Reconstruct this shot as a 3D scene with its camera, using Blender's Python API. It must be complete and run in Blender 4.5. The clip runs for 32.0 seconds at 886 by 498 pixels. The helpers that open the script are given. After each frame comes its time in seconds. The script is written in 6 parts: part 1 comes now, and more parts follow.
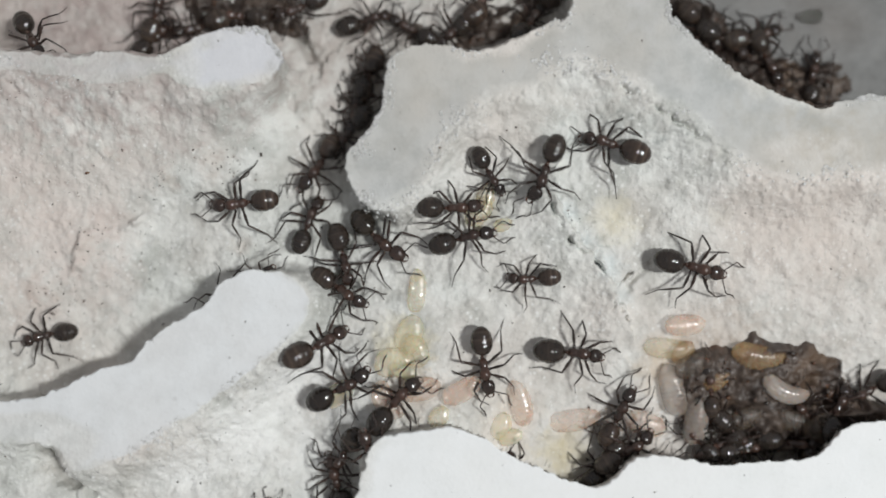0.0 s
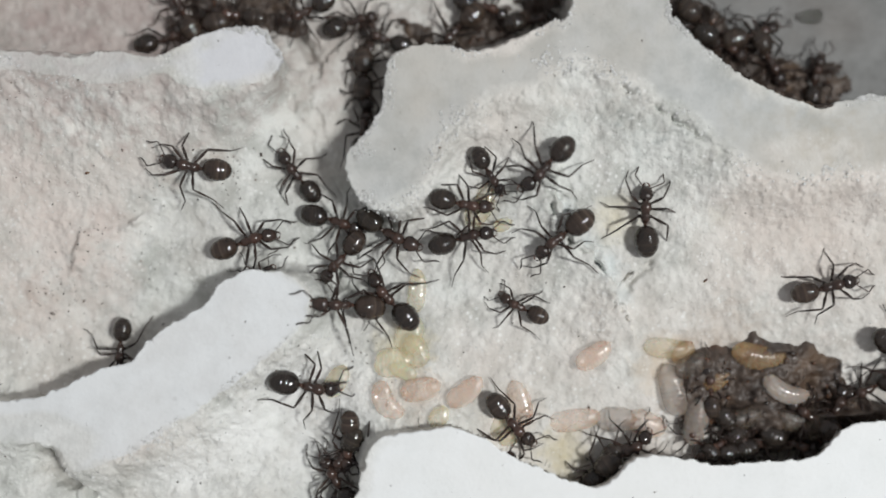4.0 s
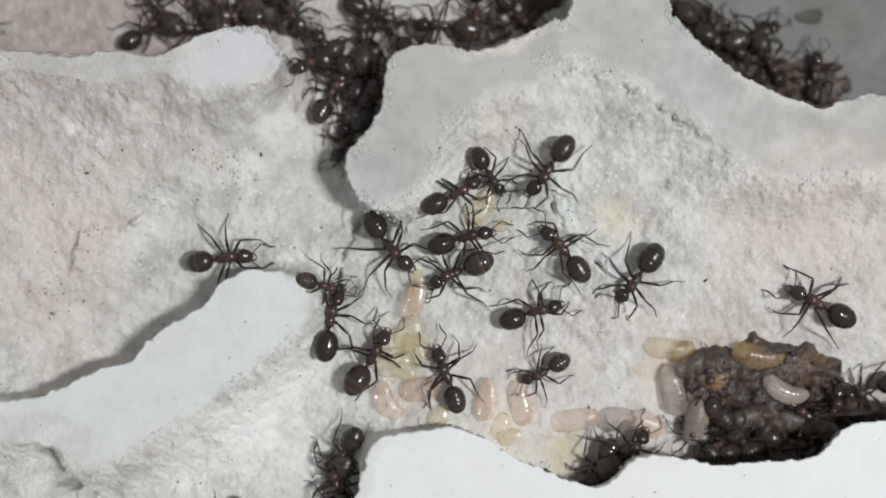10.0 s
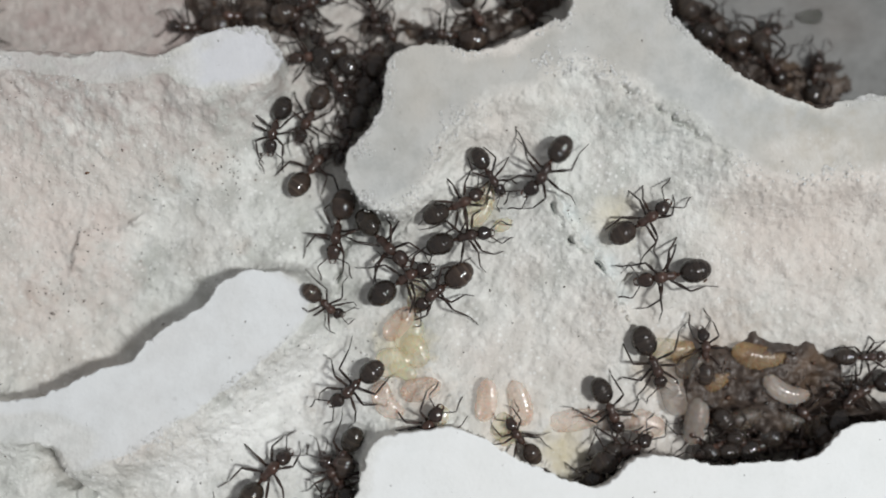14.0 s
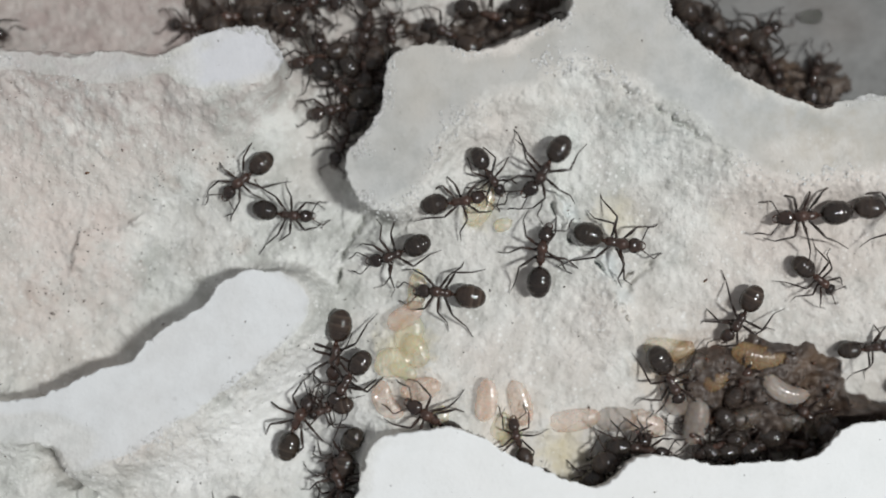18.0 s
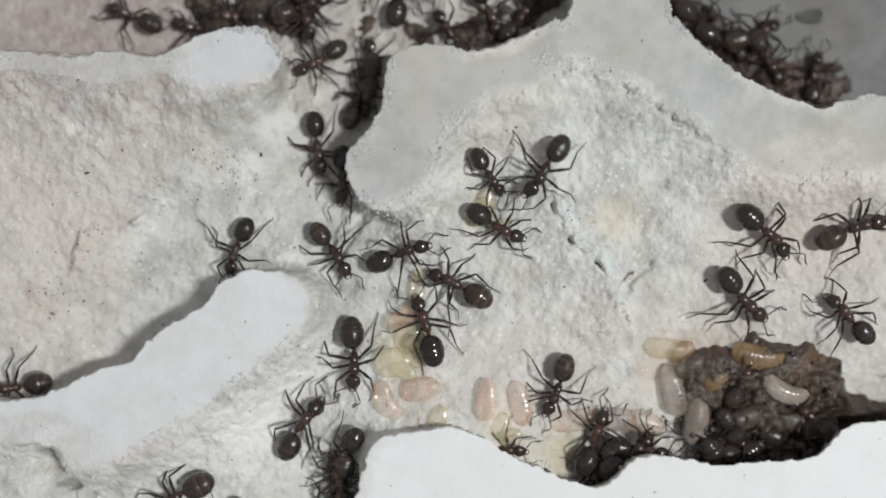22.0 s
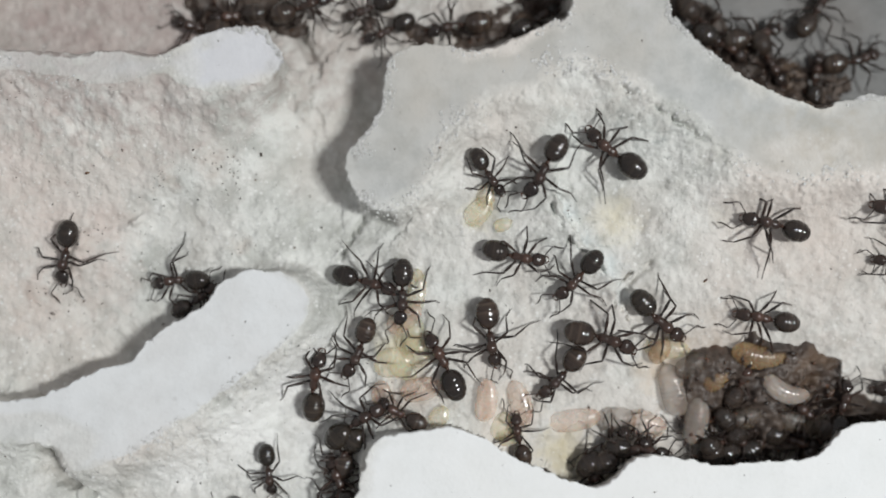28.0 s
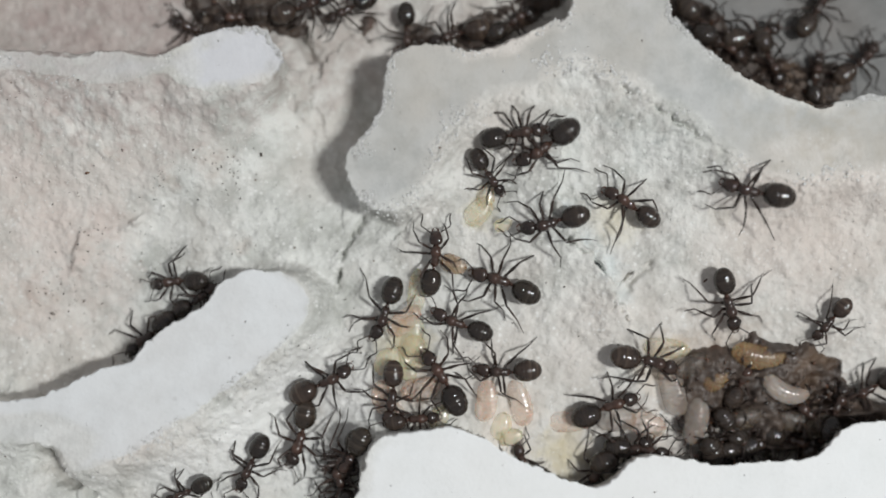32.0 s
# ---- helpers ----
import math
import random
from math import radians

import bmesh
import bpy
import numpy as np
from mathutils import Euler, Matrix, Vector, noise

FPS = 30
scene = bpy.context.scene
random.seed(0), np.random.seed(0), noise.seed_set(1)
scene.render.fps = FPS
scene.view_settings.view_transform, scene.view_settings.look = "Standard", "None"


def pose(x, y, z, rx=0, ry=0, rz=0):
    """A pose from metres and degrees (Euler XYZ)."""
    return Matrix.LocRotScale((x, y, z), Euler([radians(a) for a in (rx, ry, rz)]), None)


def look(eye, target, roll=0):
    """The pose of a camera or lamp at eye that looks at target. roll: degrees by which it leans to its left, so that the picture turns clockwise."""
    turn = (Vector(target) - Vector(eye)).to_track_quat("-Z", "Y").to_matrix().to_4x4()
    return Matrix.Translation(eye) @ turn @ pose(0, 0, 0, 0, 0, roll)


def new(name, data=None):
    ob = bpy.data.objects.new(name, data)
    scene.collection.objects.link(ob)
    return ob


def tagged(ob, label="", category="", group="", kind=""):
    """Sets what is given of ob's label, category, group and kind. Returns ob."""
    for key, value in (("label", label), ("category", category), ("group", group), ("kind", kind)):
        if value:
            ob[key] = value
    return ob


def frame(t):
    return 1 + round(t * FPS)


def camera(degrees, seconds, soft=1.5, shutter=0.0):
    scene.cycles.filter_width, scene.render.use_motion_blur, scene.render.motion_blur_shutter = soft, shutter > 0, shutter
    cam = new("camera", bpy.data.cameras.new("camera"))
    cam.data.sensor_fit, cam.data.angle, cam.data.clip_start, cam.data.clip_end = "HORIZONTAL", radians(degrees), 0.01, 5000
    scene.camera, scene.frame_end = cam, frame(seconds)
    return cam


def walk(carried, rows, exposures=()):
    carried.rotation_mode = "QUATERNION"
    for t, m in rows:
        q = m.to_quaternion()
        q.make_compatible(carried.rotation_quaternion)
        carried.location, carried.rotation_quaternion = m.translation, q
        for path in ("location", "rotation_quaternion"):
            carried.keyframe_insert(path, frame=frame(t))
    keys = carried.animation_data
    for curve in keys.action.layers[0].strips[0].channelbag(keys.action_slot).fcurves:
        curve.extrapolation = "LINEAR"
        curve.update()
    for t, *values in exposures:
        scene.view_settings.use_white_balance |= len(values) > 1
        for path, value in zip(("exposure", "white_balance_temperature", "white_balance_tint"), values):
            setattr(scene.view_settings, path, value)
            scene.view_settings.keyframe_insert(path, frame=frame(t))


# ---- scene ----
# A carved plaster ant nest seen straight down from a fixed camera. Plan numbers in millimetres.
MM = 0.001
TOP = 0.012                      # height of the flat plaster faces
EYE = TOP + 0.0933
cam = camera(50, 32.0, soft=1.8, shutter=0.3)
cam.data.dof.use_dof = True
cam.data.dof.focus_distance = EYE - TOP + 0.0022
cam.data.dof.aperture_fstop = 5.2
walk(cam, [(0, pose(0, 0, EYE)), (32, pose(0, 0, EYE))],
     exposures=[(0, -0.01), (6, 0.0), (8, -0.03), (17, -0.03), (19, -0.04), (20, -0.07), (21.3, -0.08), (23, -0.04), (28, -0.01), (30, -0.01), (32, -0.05)])

# ---- light: one small lamp beside the lens, dim room round it ----
world = bpy.data.worlds.new("room")
scene.world = world
world.use_nodes = True
world.node_tree.nodes["Background"].inputs[0].default_value = (0.94, 0.94, 0.97, 1)
world.node_tree.nodes["Background"].inputs[1].default_value = 0.305
for side in (-0.024, 0.024):
    lamp_data = bpy.data.lights.new("lamp", "AREA")
    lamp_data.shape, lamp_data.size = "DISK", 0.034
    lamp_data.energy, lamp_data.color = 1.00, (0.980, 1.0, 0.988)
    lamp = new("desk_lamp", lamp_data)
    lamp.matrix_world = look((0.252 + side, -0.012, TOP + 0.450), (0, 0, 0.006))


# ---- materials ----
def nodes_of(name):
    m = bpy.data.materials.new(name)
    m.use_nodes = True
    nt = m.node_tree
    return m, nt, nt.nodes["Principled BSDF"]


def add(nt, kind, **sockets):
    n = nt.nodes.new(kind)
    for k, v in sockets.items():
        n.inputs[k.replace("_", " ")].default_value = v
    return n


def ramp(nt, fac, stops):
    r = nt.nodes.new("ShaderNodeValToRGB")
    while len(r.color_ramp.elements) < len(stops):
        r.color_ramp.elements.new(0.5)
    for e, (p, c) in zip(r.color_ramp.elements, stops):
        e.position, e.color = p, (*c, 1)
    nt.links.new(fac, r.inputs[0])
    return r.outputs[0]


def mix(nt, fac, a, b, blend="MIX"):
    n = nt.nodes.new("ShaderNodeMix")
    n.data_type, n.blend_type = "RGBA", blend
    for sock, v in ((n.inputs[0], fac), (n.inputs[6], a), (n.inputs[7], b)):
        if isinstance(v, (int, float)):
            sock.default_value = v
        elif isinstance(v, tuple):
            sock.default_value = (*v, 1)
        else:
            nt.links.new(v, sock)
    return n.outputs[2]


def noise_tex(nt, scale, detail=4, rough=0.6):
    n = add(nt, "ShaderNodeTexNoise", Scale=scale, Detail=detail, Roughness=rough)
    co = nt.nodes.new("ShaderNodeTexCoord")
    nt.links.new(co.outputs["Object"], n.inputs["Vector"])
    return n.outputs[0]


def bump(nt, bsdf, height, strength, distance):
    b = add(nt, "ShaderNodeBump", Strength=strength, Distance=distance)
    nt.links.new(height, b.inputs["Height"])
    nt.links.new(b.outputs[0], bsdf.inputs["Normal"])


def spot(nt, x, y, radius, soft=1.0):
    """A colour patch with a ragged rim, in plan millimetres."""
    co = nt.nodes.new("ShaderNodeTexCoord")
    d = add(nt, "ShaderNodeVectorMath")
    d.operation = "DISTANCE"
    d.inputs[1].default_value = (x * MM, y * MM, 0.008)
    nt.links.new(co.outputs["Object"], d.inputs[0])
    rag = nt.nodes.new("ShaderNodeMath")
    rag.operation = "MULTIPLY_ADD"
    nt.links.new(noise_tex(nt, 700, 3), rag.inputs[0])
    rag.inputs[1].default_value = -radius * MM * 1.6
    nt.links.new(d.outputs["Value"], rag.inputs[2])
    mr = add(nt, "ShaderNodeMapRange")
    mr.inputs[1].default_value, mr.inputs[2].default_value = radius * MM * 0.35, -radius * MM * 0.7
    nt.links.new(rag.outputs[0], mr.inputs[0])
    return mr.outputs[0]


def stone(nt, pale, grey, warm, grain, specks, broad, mid, fine):
    """Colour of one plaster finish from three scales of noise."""
    col = ramp(nt, mid, [(0.36, grey), (0.58, pale)])
    tint = ramp(nt, broad, [(0.42, (0, 0, 0)), (0.66, (1, 1, 1))])
    col = mix(nt, tint, col, mix(nt, 0.55, col, warm))
    speck = ramp(nt, fine, [(0.30, (0.55, 0.53, 0.49)), (0.45, (1, 1, 1)), (0.70, (1.14, 1.14, 1.14))])
    col = mix(nt, grain, col, speck, "MULTIPLY")
    vo = add(nt, "ShaderNodeTexVoronoi", Scale=210.0, Randomness=1.0)
    co = nt.nodes.new("ShaderNodeTexCoord")
    nt.links.new(co.outputs["Object"], vo.inputs["Vector"])
    dots = ramp(nt, vo.outputs["Distance"], [(0.035, (1, 1, 1)), (0.065, (0, 0, 0))])
    return mix(nt, mix(nt, specks, (0, 0, 0), dots), col, (0.10, 0.065, 0.05))


def plaster(name, pale, grey, warm, relief=0.12, grain=0.1, specks=0.15, colour_patches=(), rough=0.75):
    """Rough carved plaster that passes into a flat trowelled finish where the mesh's "flat" value rises."""
    m, nt, b = nodes_of(name)
    broad = noise_tex(nt, 55, 4, 0.62)
    mid = noise_tex(nt, 260, 5, 0.65)
    fine = noise_tex(nt, 1300, 4, 0.72)
    flat = nt.nodes.new("ShaderNodeAttribute")
    flat.attribute_name = "flat"
    face = stone(nt, pale, grey, warm, grain, specks, broad, mid, fine)
    carved = stone(nt, (0.69, 0.695, 0.665), (0.46, 0.465, 0.435), (0.66, 0.585, 0.535), 0.12, 0.16, broad, mid, fine)
    # hair cracks, broken up in patches
    vo = add(nt, "ShaderNodeTexVoronoi", Scale=170.0, Randomness=1.0)
    vo.feature = "DISTANCE_TO_EDGE"
    co = nt.nodes.new("ShaderNodeTexCoord")
    warp = add(nt, "ShaderNodeVectorMath")
    warp.operation = "MULTIPLY_ADD"
    wob = add(nt, "ShaderNodeTexNoise", Scale=300.0, Detail=3.0)
    nt.links.new(co.outputs["Object"], wob.inputs["Vector"])
    nt.links.new(wob.outputs["Color"], warp.inputs[0])
    warp.inputs[1].default_value = (0.0016, 0.0016, 0.0016)
    nt.links.new(co.outputs["Object"], warp.inputs[2])
    nt.links.new(warp.outputs[0], vo.inputs["Vector"])
    crack = ramp(nt, vo.outputs["Distance"], [(0.0, (1, 1, 1)), (0.022, (0, 0, 0))])
    crack = mix(nt, 1.0, crack, ramp(nt, noise_tex(nt, 120, 3), [(0.58, (0, 0, 0)), (0.70, (0.5, 0.5, 0.5))]), "MULTIPLY")
    carved = mix(nt, crack, carved, (0.46, 0.455, 0.43))
    # a net of fine cracks over the slope of the broad wall and the sill in the middle
    net = add(nt, "ShaderNodeTexVoronoi", Scale=560.0, Randomness=1.0)
    net.feature = "DISTANCE_TO_EDGE"
    stretch = add(nt, "ShaderNodeMapping")
    stretch.inputs["Rotation"].default_value = (0, 0, 0.62)
    stretch.inputs["Scale"].default_value = (0.42, 1.0, 0.6)
    nt.links.new(warp.outputs[0], stretch.inputs["Vector"])
    nt.links.new(stretch.outputs[0], net.inputs["Vector"])
    fine_crack = ramp(nt, net.outputs["Distance"], [(0.0, (1, 1, 1)), (0.10, (0, 0, 0))])
    zone = None
    for zx, zy, zr in ((17.5, 15.5, 4.5), (22.5, 13.0, 4.5), (27.0, 10.0, 4.0), (31.5, 7.5, 3.5), (14.0, 1.5, 3.0)):
        here = spot(nt, zx, zy, zr)
        zone = here if zone is None else mix(nt, 1.0, zone, here, "LIGHTEN")
    torn = ramp(nt, noise_tex(nt, 420, 3), [(0.40, (0, 0, 0)), (0.52, (1, 1, 1))])
    fine_crack = mix(nt, 1.0, fine_crack, mix(nt, 1.0, torn, zone, "MULTIPLY"), "MULTIPLY")
    carved = mix(nt, fine_crack, carved, (0.22, 0.23, 0.22))
    # chalk granules, in drifts
    gr = add(nt, "ShaderNodeTexVoronoi", Scale=1500.0, Randomness=1.0)
    nt.links.new(co.outputs["Object"], gr.inputs["Vector"])
    chalk = ramp(nt, gr.outputs["Distance"], [(0.16, (1, 1, 1)), (0.34, (0, 0, 0))])
    chalk = mix(nt, 1.0, chalk, ramp(nt, noise_tex(nt, 330, 3), [(0.46, (0, 0, 0)), (0.60, (0.75, 0.75, 0.75))]), "MULTIPLY")
    carved = mix(nt, chalk, carved, (0.80, 0.80, 0.78))
    col = mix(nt, flat.outputs["Fac"], carved, face)
    for x, y, radius, colour, strength in colour_patches:
        f = nt.nodes.new("ShaderNodeMath")
        f.operation = "MULTIPLY"
        f.use_clamp = True
        nt.links.new(spot(nt, x, y, radius), f.inputs[0])
        f.inputs[1].default_value = strength
        col = mix(nt, f.outputs[0], col, colour)
    nt.links.new(col, b.inputs["Base Color"])
    b.inputs["Roughness"].default_value = rough
    b.inputs["Specular IOR Level"].default_value = 0.35
    h = nt.nodes.new("ShaderNodeMath")
    h.operation = "MULTIPLY_ADD"
    nt.links.new(mid, h.inputs[0])
    h.inputs[1].default_value = 1.0
    nt.links.new(fine, h.inputs[2])
    # sandy grains, standing singly
    for size, tall in ((1100.0, 0.55), (2300.0, 0.40)):
        sand = add(nt, "ShaderNodeTexVoronoi", Scale=size, Randomness=1.0)
        nt.links.new(co.outputs["Object"], sand.inputs["Vector"])
        grain_top = add(nt, "ShaderNodeMapRange")
        grain_top.interpolation_type = "SMOOTHSTEP"
        grain_top.inputs[1].default_value, grain_top.inputs[2].default_value = 0.48, 0.10
        nt.links.new(sand.outputs["Distance"], grain_top.inputs[0])
        pile = nt.nodes.new("ShaderNodeMath")
        pile.operation = "MULTIPLY_ADD"
        nt.links.new(grain_top.outputs[0], pile.inputs[0])
        pile.inputs[1].default_value = tall
        nt.links.new(h.outputs[0], pile.inputs[2])
        h = pile
    bp = add(nt, "ShaderNodeBump", Distance=0.00021)
    depth = add(nt, "ShaderNodeMapRange")
    depth.inputs[3].default_value, depth.inputs[4].default_value = 0.48, relief
    nt.links.new(flat.outputs["Fac"], depth.inputs[0])
    nt.links.new(depth.outputs[0], bp.inputs["Strength"])
    nt.links.new(h.outputs[0], bp.inputs["Height"])
    nt.links.new(bp.outputs[0], b.inputs["Normal"])
    return m


def chitin(name, dark, light, rough, scale=900, bands=False, strong=1.0):
    m, nt, b = nodes_of(name)
    n = noise_tex(nt, scale, 4)
    oi = nt.nodes.new("ShaderNodeObjectInfo")
    col = ramp(nt, n, [(0.3, dark), (0.75, light)])
    if bands:
        # pale rear rims of the plates of the abdomen
        co = nt.nodes.new("ShaderNodeTexCoord")
        sx = nt.nodes.new("ShaderNodeSeparateXYZ")
        nt.links.new(co.outputs["Generated"], sx.inputs[0])
        ring = ramp(nt, sx.outputs[0], [(0.0, (0.2, 0.2, 0.2)), (0.13, (0.05, 0.05, 0.05)), (0.19, (0.9, 0.9, 0.9)), (0.26, (0.25, 0.25, 0.25)), (0.38, (0.02, 0.02, 0.02)), (0.44, (0.7, 0.7, 0.7)), (0.51, (0.15, 0.15, 0.15)), (0.75, (0, 0, 0))])
        amount = ramp(nt, oi.outputs["Random"], [(0.30, (0.22, 0.22, 0.22)), (0.8, (0.6, 0.6, 0.6)), (1.0, (0.9, 0.9, 0.9))])
        both = mix(nt, 1.0, ring, amount, "MULTIPLY")
        col = mix(nt, both, col, (0.082 * strong, 0.068 * strong, 0.056 * strong))
    hue = ramp(nt, oi.outputs["Random"], [(0.0, (0.65, 0.64, 0.64)), (0.55, (0.90, 0.85, 0.82)), (1.0, (1.25, 1.08, 1.0))])
    col = mix(nt, 1.0, col, hue, "MULTIPLY")
    nt.links.new(col, b.inputs["Base Color"])
    b.inputs["Roughness"].default_value = rough
    b.inputs["Coat Weight"].default_value = 0.25
    b.inputs["Coat Roughness"].default_value = 0.06
    bump(nt, b, noise_tex(nt, 1900, 4, 0.65), 0.6, 0.00007)
    return m


def soft_body(name, colour, inner, rough=0.2, clear=0.6, islands=False, film=0.025):
    """Wet, half clear skin. clear: how much of the ground shows through."""
    m, nt, b = nodes_of(name)
    if islands:
        rnd = nt.nodes.new("ShaderNodeNewGeometry").outputs["Random Per Island"]
    else:
        rnd = nt.nodes.new("ShaderNodeObjectInfo").outputs["Random"]
    col = ramp(nt, noise_tex(nt, 420, 3), [(0.38, inner), (0.62, colour)])
    low = (0.45, 0.42, 0.40) if islands else (0.88, 0.84, 0.80)
    var = ramp(nt, rnd, [(0.0, low), (0.8, (1, 1, 1)), (1.0, (2.4, 1.8, 1.3) if islands else (1.1, 1.08, 1.05))])
    col = mix(nt, 1.0, col, var, "MULTIPLY")
    nt.links.new(col, b.inputs["Base Color"])
    b.inputs["Roughness"].default_value = rough
    b.inputs["Subsurface Weight"].default_value = 0.4
    b.inputs["Subsurface Radius"].default_value = (1.0, 0.6, 0.4)
    b.inputs["Subsurface Scale"].default_value = 0.0007
    b.inputs["Coat Weight"].default_value = 0.35 if film > 0.02 else 0.06
    b.inputs["Coat Roughness"].default_value = 0.04
    bump(nt, b, noise_tex(nt, 1300, 2), 0.35, 0.00020)
    if clear:
        tr = nt.nodes.new("ShaderNodeBsdfTransparent")
        mx = nt.nodes.new("ShaderNodeMixShader")
        mx.inputs[0].default_value = clear
        nt.links.new(b.outputs[0], mx.inputs[1])
        nt.links.new(tr.outputs[0], mx.inputs[2])
        # the wet film over it keeps its full gloss
        film_gloss = add(nt, "ShaderNodeBsdfGlossy", Roughness=0.10)
        wet = nt.nodes.new("ShaderNodeMixShader")
        wet.inputs[0].default_value = film
        nt.links.new(mx.outputs[0], wet.inputs[1])
        nt.links.new(film_gloss.outputs[0], wet.inputs[2])
        nt.links.new(wet.outputs[0], nt.nodes["Material Output"].inputs[0])
    return m


def chalk_material():
    m, nt, b = nodes_of("chalk_crumb")
    rnd = nt.nodes.new("ShaderNodeNewGeometry").outputs["Random Per Island"]
    nt.links.new(ramp(nt, rnd, [(0.0, (0.70, 0.70, 0.67)), (0.6, (0.82, 0.82, 0.80)), (1.0, (0.88, 0.88, 0.87))]), b.inputs["Base Color"])
    b.inputs["Roughness"].default_value = 0.55
    b.inputs["Subsurface Weight"].default_value = 0.5
    b.inputs["Subsurface Radius"].default_value = (1.0, 1.0, 0.95)
    b.inputs["Subsurface Scale"].default_value = 0.0006
    return m


m_crumb = chalk_material()
# floor colour patches: real stains, and painted shading where noted
STAINS_AND_SHADING = [(-40.0, 2.0, 5.0, (0.66, 0.55, 0.505), 0.40),
          (-35.0, -3.5, 4.0, (0.67, 0.56, 0.515), 0.40),
          (-31.0, 9.0, 4.0, (0.66, 0.57, 0.53), 0.35),
          (-43.0, 9.5, 4.5, (0.65, 0.55, 0.51), 0.40),
          (-27.9, 7.1, 1.6, (0.48, 0.41, 0.35), 0.5),
          (-42.4, -4.1, 1.7, (0.46, 0.34, 0.29), 0.5),
          (-37.7, -2.2, 1.2, (0.46, 0.34, 0.29), 0.4),
          (-20.9, 0.2, 1.6, (0.50, 0.43, 0.37), 0.5),
          (-34.5, 3.0, 2.4, (0.58, 0.46, 0.42), 0.4),
          # pinkish-brown corridor floor; the shade of its depth is painted in too
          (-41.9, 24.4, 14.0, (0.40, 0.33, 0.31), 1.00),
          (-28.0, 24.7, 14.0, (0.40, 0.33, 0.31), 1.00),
          # pinkish stain at the east end, strengthened to paint in the light's falloff
          (38.5, 1.2, 12.0, (0.60, 0.52, 0.47), 0.50),
          (-39.6, 7.0, 10.0, (0.64, 0.56, 0.51), 0.35),
          (-39.6, -3.4, 7.0, (0.62, 0.53, 0.48), 0.35),
          (-41.9, -6.9, 3.0, (0.50, 0.36, 0.30), 0.30),
          (17.4, 3.0, 3.0, (0.62, 0.55, 0.36), 0.50),
          (12.5, -21.4, 3.4, (0.62, 0.53, 0.30), 0.60),
          (-14.7, 13.1, 1.8, (0.55, 0.46, 0.33), 0.50),
          (-4.0, -9.8, 3.2, (0.70, 0.62, 0.38), 0.55),
          (-2.8, -15.0, 4.0, (0.72, 0.58, 0.47), 0.40),
          (6.7, -17.3, 3.6, (0.72, 0.62, 0.50), 0.40),
          (22.9, -12.1, 3.5, (0.60, 0.46, 0.30), 0.50),
          (28.7, -12.1, 6.0, (0.30, 0.22, 0.15), 0.55),
          (33.9, -18.5, 8.0, (0.10, 0.07, 0.04), 0.80),
          (16.0, -22.5, 2.2, (0.12, 0.08, 0.05), 0.70),
          (3.8, 4.1, 2.2, (0.70, 0.65, 0.42), 0.50),
          (-23.4, 8.7, 2.0, (0.40, 0.30, 0.24), 0.35),
          (-14.1, 3.0, 1.3, (0.50, 0.50, 0.40), 0.30),
          (14.2, 13.4, 1.2, (0.60, 0.55, 0.40), 0.40),
          (28.1, 4.1, 2.0, (0.62, 0.58, 0.45), 0.40),
          # bluish patches along the central scarp and over the north-east slope
          (12.2, 3.8, 2.0, (0.60, 0.66, 0.67), 0.75),
          (14.5, 0.9, 1.8, (0.60, 0.66, 0.67), 0.75),
          (16.6, -1.7, 2.0, (0.60, 0.66, 0.67), 0.75),
          (18.0, -4.6, 1.8, (0.58, 0.62, 0.62), 0.60),
          (11.3, 6.4, 1.8, (0.62, 0.66, 0.66), 0.50),
          (22.9, 13.1, 3.8, (0.49, 0.54, 0.525), 0.60),
          (17.0, 15.8, 3.6, (0.51, 0.56, 0.545), 0.60),
          (19.5, 10.5, 3.4, (0.53, 0.57, 0.55), 0.50),
          (11.5, 12.0, 3.6, (0.55, 0.59, 0.57), 0.50),
          (28.7, 8.7, 3.4, (0.50, 0.54, 0.52), 0.55),
          # whitened slope: colour makes up for light lost in the south wall's shadow
          (-16.4, -13.8, 5.0, (0.84, 0.84, 0.82), 0.90),
          (-19.9, -19.0, 5.5, (0.84, 0.84, 0.82), 0.90),
          (-13.0, -11.5, 4.5, (0.82, 0.82, 0.80), 0.70),
          (-26.3, -23.1, 5.0, (0.84, 0.84, 0.82), 0.80),
          (-14.1, -20.8, 4.5, (0.82, 0.82, 0.80), 0.80),
          (-10.1, -16.1, 4.0, (0.82, 0.82, 0.80), 0.70),
          # brown floor of the deep corridor and gap, with their shadow painted in
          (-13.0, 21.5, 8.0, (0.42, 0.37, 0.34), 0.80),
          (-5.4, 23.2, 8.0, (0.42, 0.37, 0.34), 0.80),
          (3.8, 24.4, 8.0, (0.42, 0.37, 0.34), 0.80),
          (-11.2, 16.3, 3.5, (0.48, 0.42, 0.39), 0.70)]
CHALK_MARKS = [(30.3, 13.6), (31.2, 14.5), (31.9, 13.1), (33.4, 12.5), (35.0, 12.7), (33.0, 11.5), (38.6, 13.9), (42.2, 13.5), (42.5, 11.8), (37.0, 10.4), (9.6, 19.6), (11.6, 18.8), (13.2, 19.0), (17.2, 18.2), (8.6, 20.0)]
